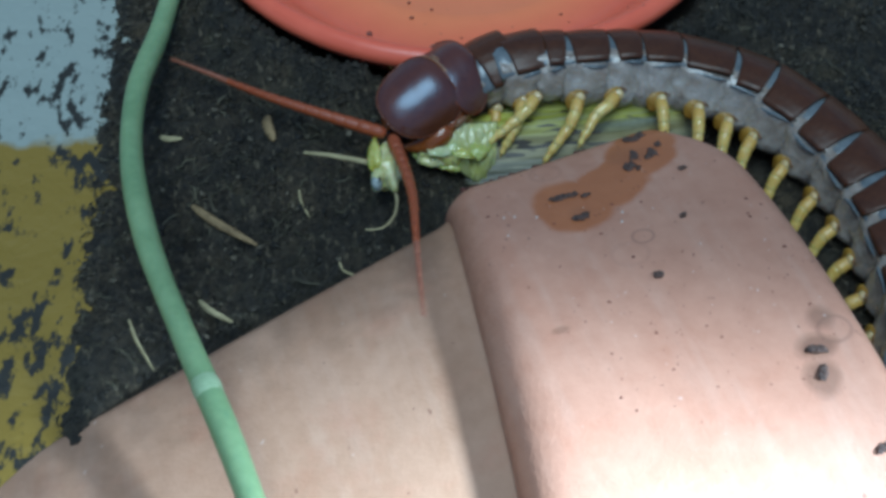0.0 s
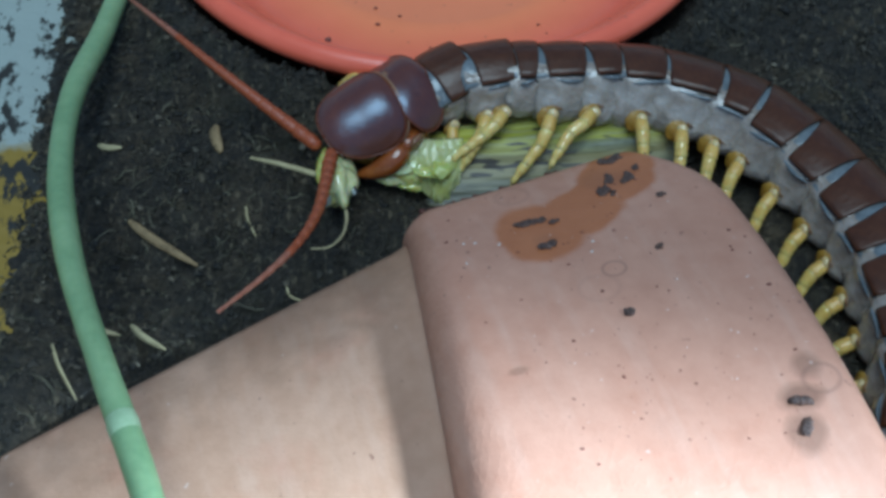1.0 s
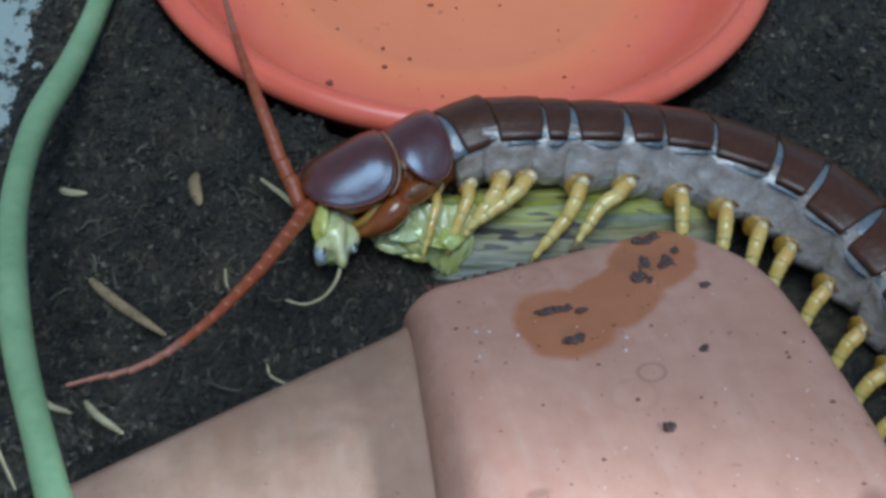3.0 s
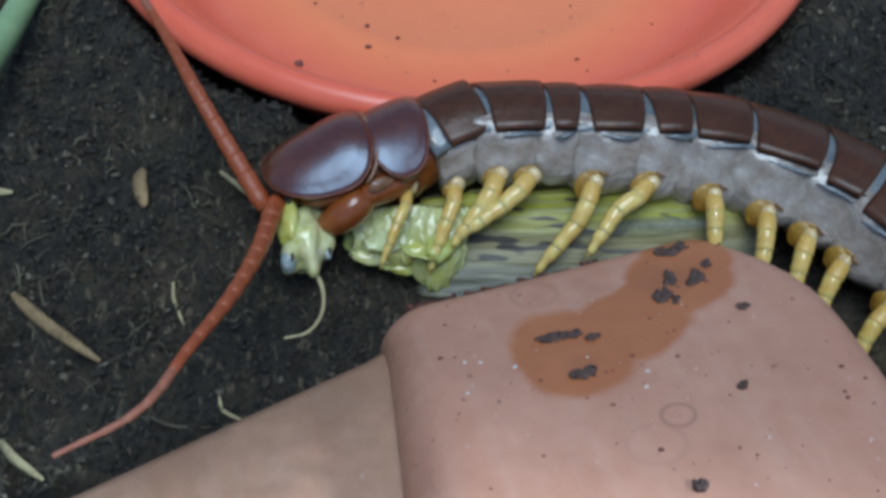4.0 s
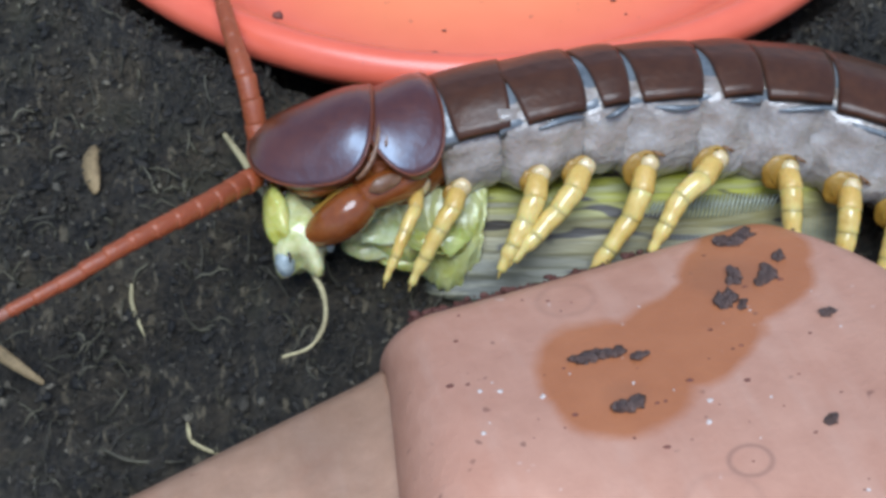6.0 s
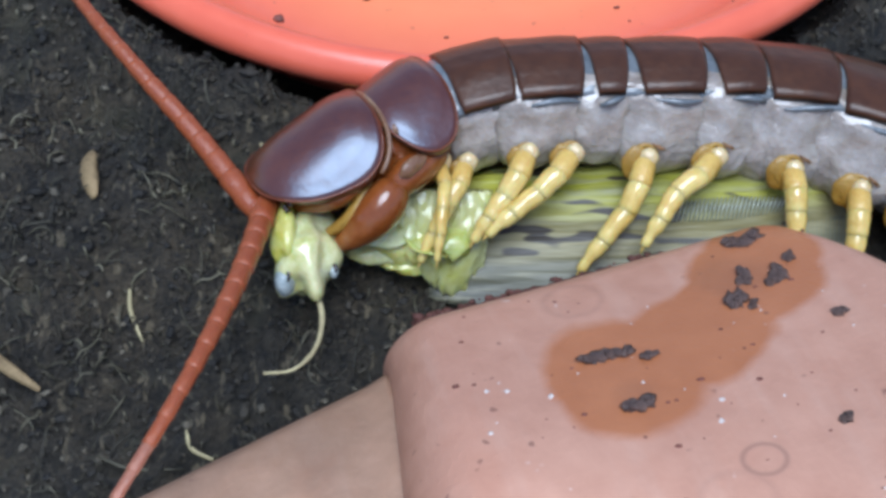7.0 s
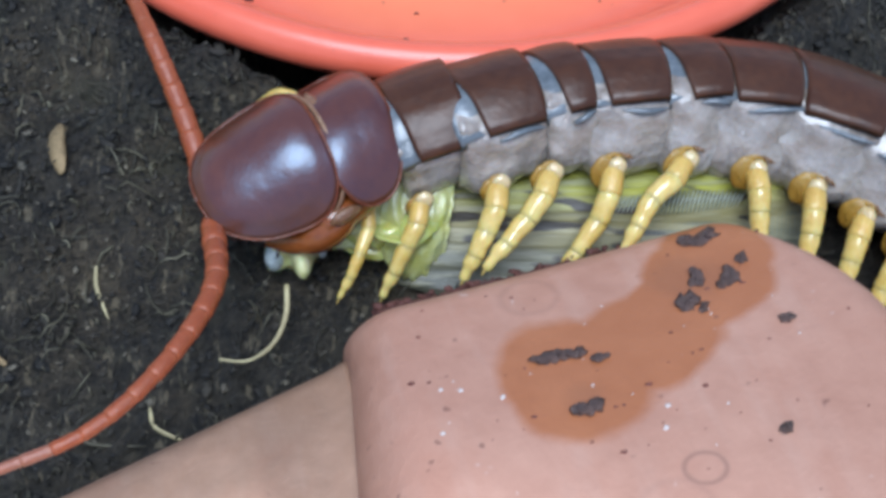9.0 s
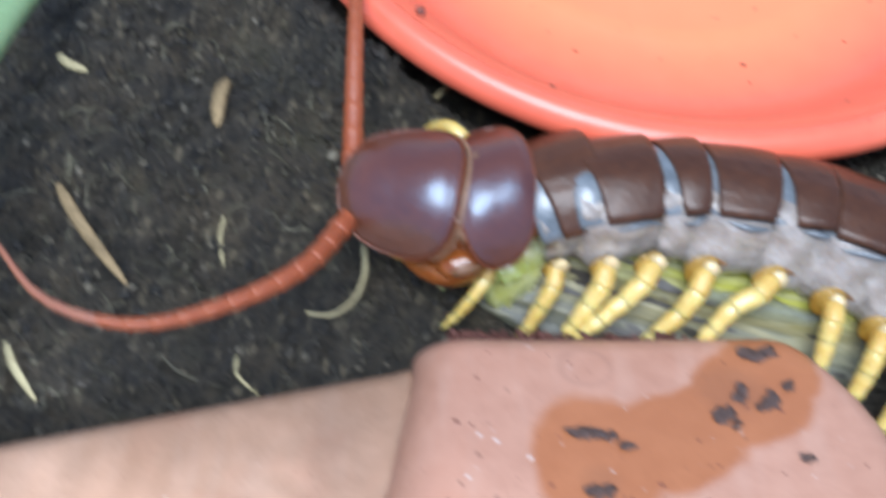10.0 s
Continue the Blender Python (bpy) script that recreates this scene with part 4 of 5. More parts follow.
def build_head():
    shape, edge = shield(0.77, 0.8, 0.82, 0.46, 2.6, 0.14, 0.16)
    head = part("head", shape, SHELL_HEAD, centipede, "glossy dark brown head plate with rounded corners")
    part("head_rim", tube(edge + edge[:1], [0.014] * (len(edge) + 1), 7), RIM, head, "amber-red rim of the head plate")
    rear = [p * 0.98 + Vector((-0.05, 0, -0.09)) for p in edge if p.x < 0.45]
    rear.sort(key=lambda p: p.y)
    part("neck_skin", tube(rear, [0.02] + [0.03] * (len(rear) - 2) + [0.02], 8), SKIN, head, "pale tan skin behind the head plate")
    v, f = lump(0.68, 0.74, 0.3, 5.2, 0.12, 4)
    part("mouth", ([(p[0] + 0.72, p[1], p[2] - 0.56) for p in v], f), AMBER, head, "amber cheeks and mouth below the head plate")
    for side in (1, -1):
        pts = curve_through([(0.5, 0.62 * side, -0.66), (0.85, 0.72 * side, -0.78), (1.2, 0.55 * side, -0.92), (1.4, 0.25 * side, -1.0)], 10)
        part("palp", tube(pts, [0.06, 0.075, 0.08, 0.08, 0.075, 0.07, 0.06, 0.055, 0.04, 0.02], 9), COXA, head, "small ochre palp")
        for k in range(4):
            v, f = lump(0.035, 0.03, 0.035, 1.0 + k, 0.1, 2)
            part("eye", ([(p[0] + 1.36 + 0.07 * (k % 2), p[1] + (0.52 - 0.07 * (k // 2)) * side, p[2] - 0.3 - 0.04 * (k % 2)) for p in v], f), CLAW, head, "tiny black bead eye")
    v, f = lump(0.12, 0.6, 0.1, 1.2, 0.1, 2)
    part("neck", ([(p[0] - 0.08, p[1], p[2] - 0.36) for p in v], f), SKIN, head, "tan neck membrane")
    return head


def build_claws(body):
    """The pair of poison claws below the first plate, on their broad base."""
    v, f = lump(0.68, 0.72, 0.3, 4.4, 0.12, 4)
    part("claw_base", ([(p[0] + 0.85, p[1], p[2] - 0.68) for p in v], f), AMBER, body, "amber base of the poison claws")
    for side in (1, -1):
        base = curve_through([(0.5, 0.52 * side, -0.82), (0.95, 0.62 * side, -0.72), (1.35, 0.66 * side, -0.68)], 9)
        part("claw_joint", tube(base, [0.12, 0.2, 0.24, 0.26, 0.27, 0.27, 0.26, 0.24, 0.2], 14, 0.8), AMBER, body, "red-brown first joint of a poison claw")
        pts = curve_through([(1.3, 0.65 * side, -0.7), (1.6, 0.64 * side, -0.84), (1.92, 0.48 * side, -1.02), (2.14, 0.27 * side, -1.14)], 14)
        claw = part("poison_claw", tube(pts, [0.22, 0.27, 0.29, 0.3, 0.3, 0.295, 0.28, 0.26, 0.235, 0.205, 0.175, 0.145, 0.115, 0.085], 16, 0.85), AMBER, body, "glossy amber poison claw")
        CLAWS.append(claw)
        tip = curve_through([(2.12, 0.29 * side, -1.13), (2.2, 0.18 * side, -1.19), (2.23, 0.06 * side, -1.24)], 7)
        part("fang", tube(tip, [0.085, 0.075, 0.065, 0.055, 0.04, 0.025, 0.01], 8), CLAW, claw, "dark pointed fang")


CLAWS = []
HEAD = build_head()
RINGS = []
for k in range(1, 4):
    RINGS.append(segment(k, LENGTHS[k - 1], (0.8, 0.79, 0.8)[k - 1], (0.5, 0.4, 0.4)[k - 1]))
build_claws(RINGS[0])
for k in range(len(BACK) - 1):
    front, rear = BACK[k], BACK[k + 1]
    size = (Vector(front) - Vector(rear)).length
    ring = segment(k + 4, size, 0.8 + 0.13 * smoothstep(1.0, 5.0, k), 0.4)
    ring.matrix_basis = back_pose(rear, front, LEAN - min(16, max(0, k - 4) * 4))
    RINGS.append(ring)

FEELER_LONG, PIECES = 5.4, 18


def feeler_piece(k):
    """One bead of a feeler, tapering along x."""
    r = 0.112 * (1 - k / PIECES) + 0.026
    size = FEELER_LONG / PIECES
    if k == 0:
        return tube([(s * size, 0, 0) for s in (-0.9, -0.5, -0.1, 0.0, 0.4, 0.9, 1.02)], [r * w for w in (0.8, 0.98, 1.05, 0.95, 1.0, 1.05, 0.88)], 12)
    return tube([(s * size, 0, 0) for s in (-0.04, 0.08, 0.3, 0.6, 0.9, 1.02)], [r * w for w in (0.9, 0.98, 0.99, 1.0, 1.02, 0.93)], 12)


FEELERS = []
for side in ("far", "near"):
    FEELERS.append([part("feeler_piece", feeler_piece(k), FEELER if k < 12 else FEELER_TIP, centipede, "reddish orange bead of a feeler" if k < 12 else "tan bead near the tip of a feeler") for k in range(PIECES)])


# ---- prey ----
prey = tagged(empty("grasshopper"), "dead green grasshopper with striped wings, held by the centipede", "grasshopper")


def crumpled(rx, ry, rz, seed, level=5):
    """A torn, folded lump of soft flesh."""
    v, f = lump(rx, ry, rz, seed, 0.25, level)
    out = []
    for p in v:
        q = Vector(p)
        fold = abs(noise.noise(Vector((q.x * 2.6 + q.y, q.y * 1.4, q.z * 1.4 + seed))))
        k = 1 + 0.14 * noise.noise(q * 2.0 + Vector((seed, 0, 0))) - 0.14 * max(0.0, 0.2 - fold) / 0.2 + 0.07 * noise.noise(q * 6) + 0.04 * noise.noise(q * 13)
        out.append(q * k)
    return out, f


def flap(at, long, wide, turn, tilt, seed):
    """A thin curled sheet of torn skin."""
    nx, ny, verts = 14, 8, []
    ca, sa = math.cos(radians(turn)), math.sin(radians(turn))
    for i in range(nx + 1):
        for j in range(ny + 1):
            x, y = (i / nx - 0.5) * long, (j / ny - 0.5) * wide * (1 - 0.5 * abs(2 * i / nx - 1) ** 2)
            z = 0.5 * wide * math.sin(2.2 * j / ny) * tilt + 0.12 * noise.noise(Vector((x * 4, y * 4, seed)))
            verts.append((at[0] + ca * x - sa * y, at[1] + sa * x + ca * y, at[2] + z))
    n, m, faces = len(verts), ny + 1, []
    verts = verts + [(x, y, z - 0.02) for x, y, z in verts]
    for i in range(nx):
        for j in range(ny):
            a, b, c, d = i * m + j, (i + 1) * m + j, (i + 1) * m + j + 1, i * m + j + 1
            faces += [(a, b, c, d), (n + d, n + c, n + b, n + a)]
    loop = list(range(m)) + [i * m + ny for i in range(1, nx + 1)] + [nx * m + j for j in range(ny - 1, -1, -1)] + [i * m for i in range(nx - 1, 0, -1)]
    faces += [(a, b, b + n, a + n) for a, b in zip(loop, loop[1:] + loop[:1])]
    return verts, faces


def drape():
    """The torn skin that hangs from under the jaws towards the soil: pleated, with a ragged lower edge."""
    nx, ny, verts = 54, 26, []
    for i in range(nx + 1):
        s = i / nx
        drop = 0.42 + 0.5 * smoothstep(0.15, 0.75, s) - 0.25 * smoothstep(0.85, 1.0, s) + 0.16 * noise.noise(Vector((s * 9, 1, 0))) + 0.09 * noise.noise(Vector((s * 27, 4, 0)))
        for j in range(ny + 1):
            q = j / ny
            out = 0.46 * math.sin(1.5 * q) * drop / 0.7
            pleat = 0.07 * noise.noise(Vector((s * 8 + 0.8 * q, q * 1.6, 5))) + 0.045 * noise.noise(Vector((s * 19, q * 4, 9))) + 0.02 * noise.noise(Vector((s * 40, q * 14, 2)))
            x = -1.72 + 1.66 * s + 0.1 * (q - 0.5) * math.sin(5 * s) + 0.05 * noise.noise(Vector((s * 6, q * 9, 7)))
            verts.append((x, 0.98 - out * 1.35 + 0.1 * s - 0.6 * pleat, 1.14 - 0.12 * abs(s - 0.5) - (drop * (0.55 + 0.3 * q) + 0.16) * q + pleat))
    return thickened(verts, [], nx, ny, 0.018)


def build_prey():
    v, f = crumpled(0.62, 0.36, 0.32, 7.7)
    part("thorax", ([(p[0] - 0.85, p[1] + 0.72, p[2] + 0.56) for p in v], f), LEAFY, prey, "torn yellow-green thorax")
    for w, x, y, z, c in ((crumpled(0.4, 0.22, 0.12, 2.2), -0.55, 0.55, 0.4, LEAFY), (crumpled(0.4, 0.24, 0.15, 9.4), -1.38, 0.66, 0.52, PALE), (crumpled(0.36, 0.18, 0.12, 3.5), -1.0, 0.55, 0.4, LEAFY)):
        part("torn_flesh", ([(p[0] + x, p[1] + y, p[2] + z) for p in w[0]], w[1]), c, prey, "torn yellow-green flesh")
    for at, long, wide, turn, tilt, seed, c in (((-1.2, 0.62, 0.82), 0.7, 0.4, 20, 0.4, 1.0, PALE), ((-0.75, 0.5, 0.86), 0.6, 0.45, -35, -0.5, 5.0, LEAFY), ((-0.4, 0.62, 0.78), 0.65, 0.42, 60, 0.5, 8.0, LEAFY), ((-1.6, 0.72, 0.62), 0.5, 0.3, -15, 0.5, 11.0, LEAFY)):
        part("torn_flap", flap(at, long, wide, turn, tilt, seed), c, prey, "thin curled flap of torn green skin")
    part("torn_skin", drape(), FILM, prey, "thin crumpled sheet of torn yellow-green skin")
    body = curve_through([(-0.9, 1.1, 0.5), (0.3, 1.5, 0.55), (1.8, 1.66, 0.55), (2.9, 1.66, 0.5), (3.9, 1.6, 0.42)], 30)
    part("abdomen", tube(body, [0.26 + 0.12 * math.sin(math.pi * (k + 2) / 34) + 0.02 * (k % 3 == 0) for k in range(30)], 16, 0.8), LEAFY, prey, "long green abdomen")
    # the folded wing: a long curved sheet over the abdomen, its lower edge spread towards the pot
    nx, ny, verts, faces = 60, 26, [], []
    across = ((-0.35, 0.12), (0.05, 0.36), (0.4, 0.54), (0.72, 0.8), (1.1, 0.98), (1.5, 0.98), (1.9, 0.75))
    for i in range(nx + 1):
        s = i / nx
        for j in range(ny + 1):
            q = j / ny
            y = np.interp(q * 6, range(7), [p[0] for p in across])
            z = np.interp(q * 6, range(7), [p[1] for p in across])
            slim = math.sin(math.pi * min(1.0, 0.1 + 0.72 * s)) ** 0.4
            ridge = 0.025 * math.sin(q * 40 + 1.5 * s) + 0.03 * noise.noise(Vector((s * 5, q * 9, 2)))
            verts.append((-0.75 + 5.05 * s, 1.2 + (y - 1.2) * slim + 0.22 * s + 0.3 * (1 - q) * s, z * (0.55 + 0.45 * slim) + ridge))
    n = len(verts)
    verts += [(x, y + 0.02, z - 0.025) for x, y, z in verts]
    m = ny + 1
    for i in range(nx):
        for j in range(ny):
            a, b, c, d = i * m + j, (i + 1) * m + j, (i + 1) * m + j + 1, i * m + j + 1
            faces += [(a, b, c, d), (n + d, n + c, n + b, n + a)]
    loop = list(range(m)) + [i * m + ny for i in range(1, nx + 1)] + [nx * m + j for j in range(ny - 1, -1, -1)] + [i * m for i in range(nx - 1, 0, -1)]
    for a, b in zip(loop, loop[1:] + loop[:1]):
        faces.append((a, b, b + n, a + n))
    part("wing", (verts, faces), WING, prey, "folded grey-green wing with dark streaks")
    # the fine ribs along the thigh that lies folded over the wing
    ribs = []
    for k in range(30):
        u = k / 29
        x, y, z, r = 1.96 + 1.5 * u, 0.97 + 0.14 * u, 0.86, 0.06 + 0.05 * math.sin(math.pi * u)
        ribs.append((tube([(x - 0.05, y - r * 1.2, z - 0.05 - r * 0.5), (x, y, z), (x + 0.04, y + r, z + 0.01 + r * 0.3)], [0.01, 0.019, 0.01], 6), RIB))
    part_of("ribs", ribs, prey, "row of fine pale ribs along the folded hind leg")
    head = part("head", lump(0.36, 0.52, 0.46, 4.4, 0.5, 4), PALE, prey, "pale green grasshopper head")
    for x, y, z, r in ((-0.24, -0.34, 0.02, 0.2), (0.3, -0.2, 0.0, 0.09)):
        v, f = lump(r * 0.62, r, r, 2.0, 0.05, 3)
        eye = part("eye", ([(p[0] + x, p[1] + y, p[2] + z) for p in v], f), EYE, head, "shiny grey eye")
        band = tube([(x + r * 0.3 * math.sin(k * 0.5 - 1), y + r * (0.75 - 0.25 * k), z + r * (0.75 + 0.3 * math.sin(k * 0.52))) for k in range(7)], [0.012, 0.02, 0.026, 0.03, 0.026, 0.02, 0.012], 6)
        part("eye_streak", band, CLAW, eye, "dark streak across the eye")
    v, f = lump(0.17, 0.46, 0.34, 8.1, 0.3, 3)
    part("cheek", ([(p[0] - 0.25, p[1] + 0.15, p[2] + 0.2) for p in v], f), LEAFY, head, "bright green cheek")
    return head


PREY_HEAD = build_prey()
THREAD = part("antenna", tube(curve_through([(0, 0, 0), (0.05, -0.4, -0.05), (-0.05, -0.75, -0.12), (-0.3, -0.98, -0.15), (-0.62, -1.0, -0.15)], 18), [0.035] * 6 + [0.03] * 6 + [0.02] * 6, 7), STRAW, prey, "thin curled pale antenna")
NEEDLE = part("antenna", tube([(0, 0, 0), (-0.35, 0.35, 0.05), (-0.75, 0.72, 0.1), (-1.15, 1.08, 0.1)], [0.06, 0.06, 0.052, 0.032], 7), STRAW, prey, "thin grey antenna")


# ---- what moves ----
# rows of keys: the time, then where six points of the feeler lie
far_feeler = (
    (0.0, (-2.66, 0.77, 1.35), (-3.65, 1.20, 1.42), (-4.61, 1.70, 1.42), (-5.47, 2.33, 1.28), (-6.28, 3.02, 1.09), (-7.10, 3.70, 0.90)),
    (0.5, (-2.91, 0.74, 1.35), (-3.94, 1.07, 1.31), (-4.94, 1.40, 1.09), (-5.93, 1.78, 0.84), (-6.90, 2.18, 0.59), (-7.87, 2.58, 0.34)),
    (1.0, (-3.02, 0.92, 1.35), (-3.80, 1.58, 1.55), (-4.52, 2.20, 1.74), (-5.17, 2.83, 1.85), (-5.78, 3.48, 1.88), (-6.38, 4.21, 1.80)),
    (1.5, (-2.94, 0.74, 1.35), (-3.52, 1.49, 1.48), (-3.88, 1.77, 1.99), (-4.23, 2.39, 2.08), (-4.56, 3.04, 2.08), (-4.89, 3.68, 2.08)),
    (2.0, (-2.92, 0.60, 1.35), (-3.33, 1.42, 1.53), (-3.51, 1.74, 2.08), (-3.67, 2.53, 2.08), (-3.80, 3.29, 2.08), (-3.92, 4.02, 2.08)),
    (2.5, (-3.09, 0.91, 1.35), (-3.37, 1.60, 1.83), (-3.60, 2.33, 2.08), (-3.80, 3.19, 2.08), (-3.95, 3.93, 2.08), (-4.08, 4.67, 2.08)),
    (4.0, (-3.10, 1.00, 1.35), (-3.61, 1.69, 1.75), (-4.02, 2.27, 2.06), (-4.42, 3.06, 2.08), (-4.81, 3.79, 2.08), (-5.19, 4.51, 2.08)),
    (4.5, (-3.10, 1.09, 1.35), (-3.47, 1.70, 1.86), (-3.84, 2.38, 2.08), (-4.16, 3.13, 2.08), (-4.42, 3.77, 2.08), (-4.68, 4.40, 2.08)),
    (5.0, (-2.92, 1.28, 1.35), (-3.08, 1.78, 2.05), (-3.35, 2.69, 2.08), (-3.55, 3.51, 2.08), (-3.71, 4.23, 2.08), (-3.86, 4.94, 2.08)),
    (5.5, (-2.72, 1.69, 1.35), (-2.73, 2.21, 2.08), (-2.87, 3.19, 2.08), (-2.98, 4.03, 2.08), (-3.08, 4.73, 2.08), (-3.17, 5.41, 2.08)),
    (7.0, (-2.87, 0.74, 1.35), (-3.51, 1.50, 1.61), (-4.07, 2.06, 1.87), (-4.53, 2.56, 2.05), (-4.96, 3.14, 2.08), (-5.38, 3.74, 2.08)),
    (7.5, (-3.01, 0.77, 1.35), (-3.48, 1.56, 1.67), (-3.90, 2.10, 2.01), (-4.29, 2.72, 2.08), (-4.64, 3.30, 2.08), (-4.99, 3.88, 2.08)),
    (8.0, (-2.99, 0.85, 1.35), (-3.52, 1.59, 1.69), (-3.98, 2.12, 1.99), (-4.35, 2.68, 2.08), (-4.71, 3.27, 2.08), (-5.06, 3.85, 2.08)),
    (8.5, (-3.05, 0.83, 1.35), (-3.63, 1.60, 1.64), (-4.18, 2.16, 1.89), (-4.53, 2.54, 2.06), (-4.88, 3.00, 2.08), (-5.22, 3.46, 2.08)),
    (9.0, (-2.90, 0.71, 1.35), (-3.26, 1.53, 1.73), (-3.58, 2.12, 2.07), (-3.87, 2.74, 2.08), (-4.16, 3.29, 2.08), (-4.43, 3.81, 2.08)),
    (9.5, (-2.79, 0.52, 1.35), (-3.19, 1.41, 1.49), (-3.40, 1.96, 2.02), (-3.69, 2.72, 2.08), (-3.98, 3.42, 2.08), (-4.24, 4.08, 2.08)),
    (10.0, (-2.71, 0.80, 1.35), (-2.98, 1.60, 1.86), (-3.24, 2.38, 2.08), (-3.48, 3.12, 2.08), (-3.70, 3.82, 2.08), (-3.91, 4.49, 2.08)),
)
near_feeler = (
    (0.0, (-2.21, 0.34, 1.35), (-2.04, -0.67, 1.71), (-1.92, -1.69, 2.03), (-1.91, -2.74, 2.28), (-1.90, -3.81, 2.43), (-1.87, -4.88, 2.50)),
    (0.5, (-2.48, 0.34, 1.35), (-2.46, -0.62, 1.84), (-2.56, -1.61, 2.25), (-2.83, -2.61, 2.56), (-3.48, -3.41, 2.81), (-4.29, -4.10, 3.03)),
    (1.0, (-2.58, 0.38, 1.35), (-2.64, -0.62, 1.73), (-2.75, -1.63, 2.11), (-3.03, -2.60, 2.47), (-3.54, -3.51, 2.75), (-4.22, -4.34, 2.92)),
    (1.5, (-2.55, 0.17, 1.35), (-2.66, -0.81, 1.81), (-2.82, -1.79, 2.22), (-3.06, -2.80, 2.53), (-3.44, -3.78, 2.76), (-3.91, -4.74, 2.92)),
    (2.0, (-2.75, 0.10, 1.35), (-3.16, -0.83, 1.70), (-3.67, -1.72, 2.03), (-4.33, -2.52, 2.33), (-5.21, -3.08, 2.58), (-6.28, -3.03, 2.70)),
    (2.5, (-2.94, 0.36, 1.35), (-3.37, -0.59, 1.60), (-3.93, -1.50, 1.77), (-4.60, -2.34, 1.87), (-5.47, -2.97, 1.90), (-6.53, -3.10, 1.80)),
    (4.0, (-2.81, 0.69, 1.35), (-2.92, -0.34, 1.67), (-3.17, -1.35, 1.94), (-3.57, -2.33, 2.14), (-4.01, -3.31, 2.26), (-4.86, -3.96, 2.30)),
    (4.5, (-2.85, 0.72, 1.35), (-2.89, -0.32, 1.65), (-3.37, -1.25, 1.88), (-4.08, -2.05, 1.98), (-4.92, -2.72, 1.89), (-5.78, -3.36, 1.77)),
    (5.0, (-2.79, 0.84, 1.35), (-3.29, -0.02, 1.78), (-4.07, -0.72, 1.98), (-5.00, -1.27, 1.87), (-5.93, -1.81, 1.76), (-6.86, -2.35, 1.64)),
    (5.5, (-2.77, 1.11, 1.35), (-3.39, 0.36, 1.81), (-4.28, -0.22, 1.98), (-5.27, -0.62, 1.88), (-6.28, -1.01, 1.78), (-7.28, -1.40, 1.67)),
    (7.0, (-2.60, 0.53, 1.35), (-2.71, -0.49, 1.66), (-2.91, -1.53, 1.90), (-3.23, -2.55, 1.97), (-3.67, -3.53, 1.86), (-4.10, -4.52, 1.76)),
    (7.5, (-2.76, 0.43, 1.35), (-2.97, -0.60, 1.59), (-3.33, -1.59, 1.81), (-3.93, -2.47, 1.97), (-4.80, -3.08, 1.88), (-5.73, -3.61, 1.72)),
    (8.0, (-2.73, 0.39, 1.35), (-2.73, -0.63, 1.69), (-3.09, -1.63, 1.88), (-3.63, -2.56, 1.97), (-4.31, -3.39, 1.93), (-5.07, -4.14, 1.81)),
    (8.5, (-2.83, 0.35, 1.35), (-2.80, -0.66, 1.73), (-3.17, -1.65, 1.91), (-3.65, -2.61, 1.98), (-4.40, -3.38, 1.92), (-5.21, -4.09, 1.82)),
    (9.0, (-2.74, 0.00, 1.35), (-2.59, -0.98, 1.74), (-2.92, -1.99, 1.94), (-3.57, -2.83, 1.97), (-4.53, -3.30, 1.88), (-5.51, -3.77, 1.80)),
    (9.5, (-2.57, 0.08, 1.35), (-2.46, -0.90, 1.75), (-2.91, -1.85, 1.97), (-3.61, -2.65, 1.84), (-4.36, -3.40, 1.64), (-5.12, -4.14, 1.43)),
    (10.0, (-2.55, 0.17, 1.35), (-2.77, -0.81, 1.71), (-3.42, -1.65, 1.86), (-4.29, -2.28, 1.97), (-5.33, -2.32, 1.95), (-6.25, -1.76, 1.88)),
)
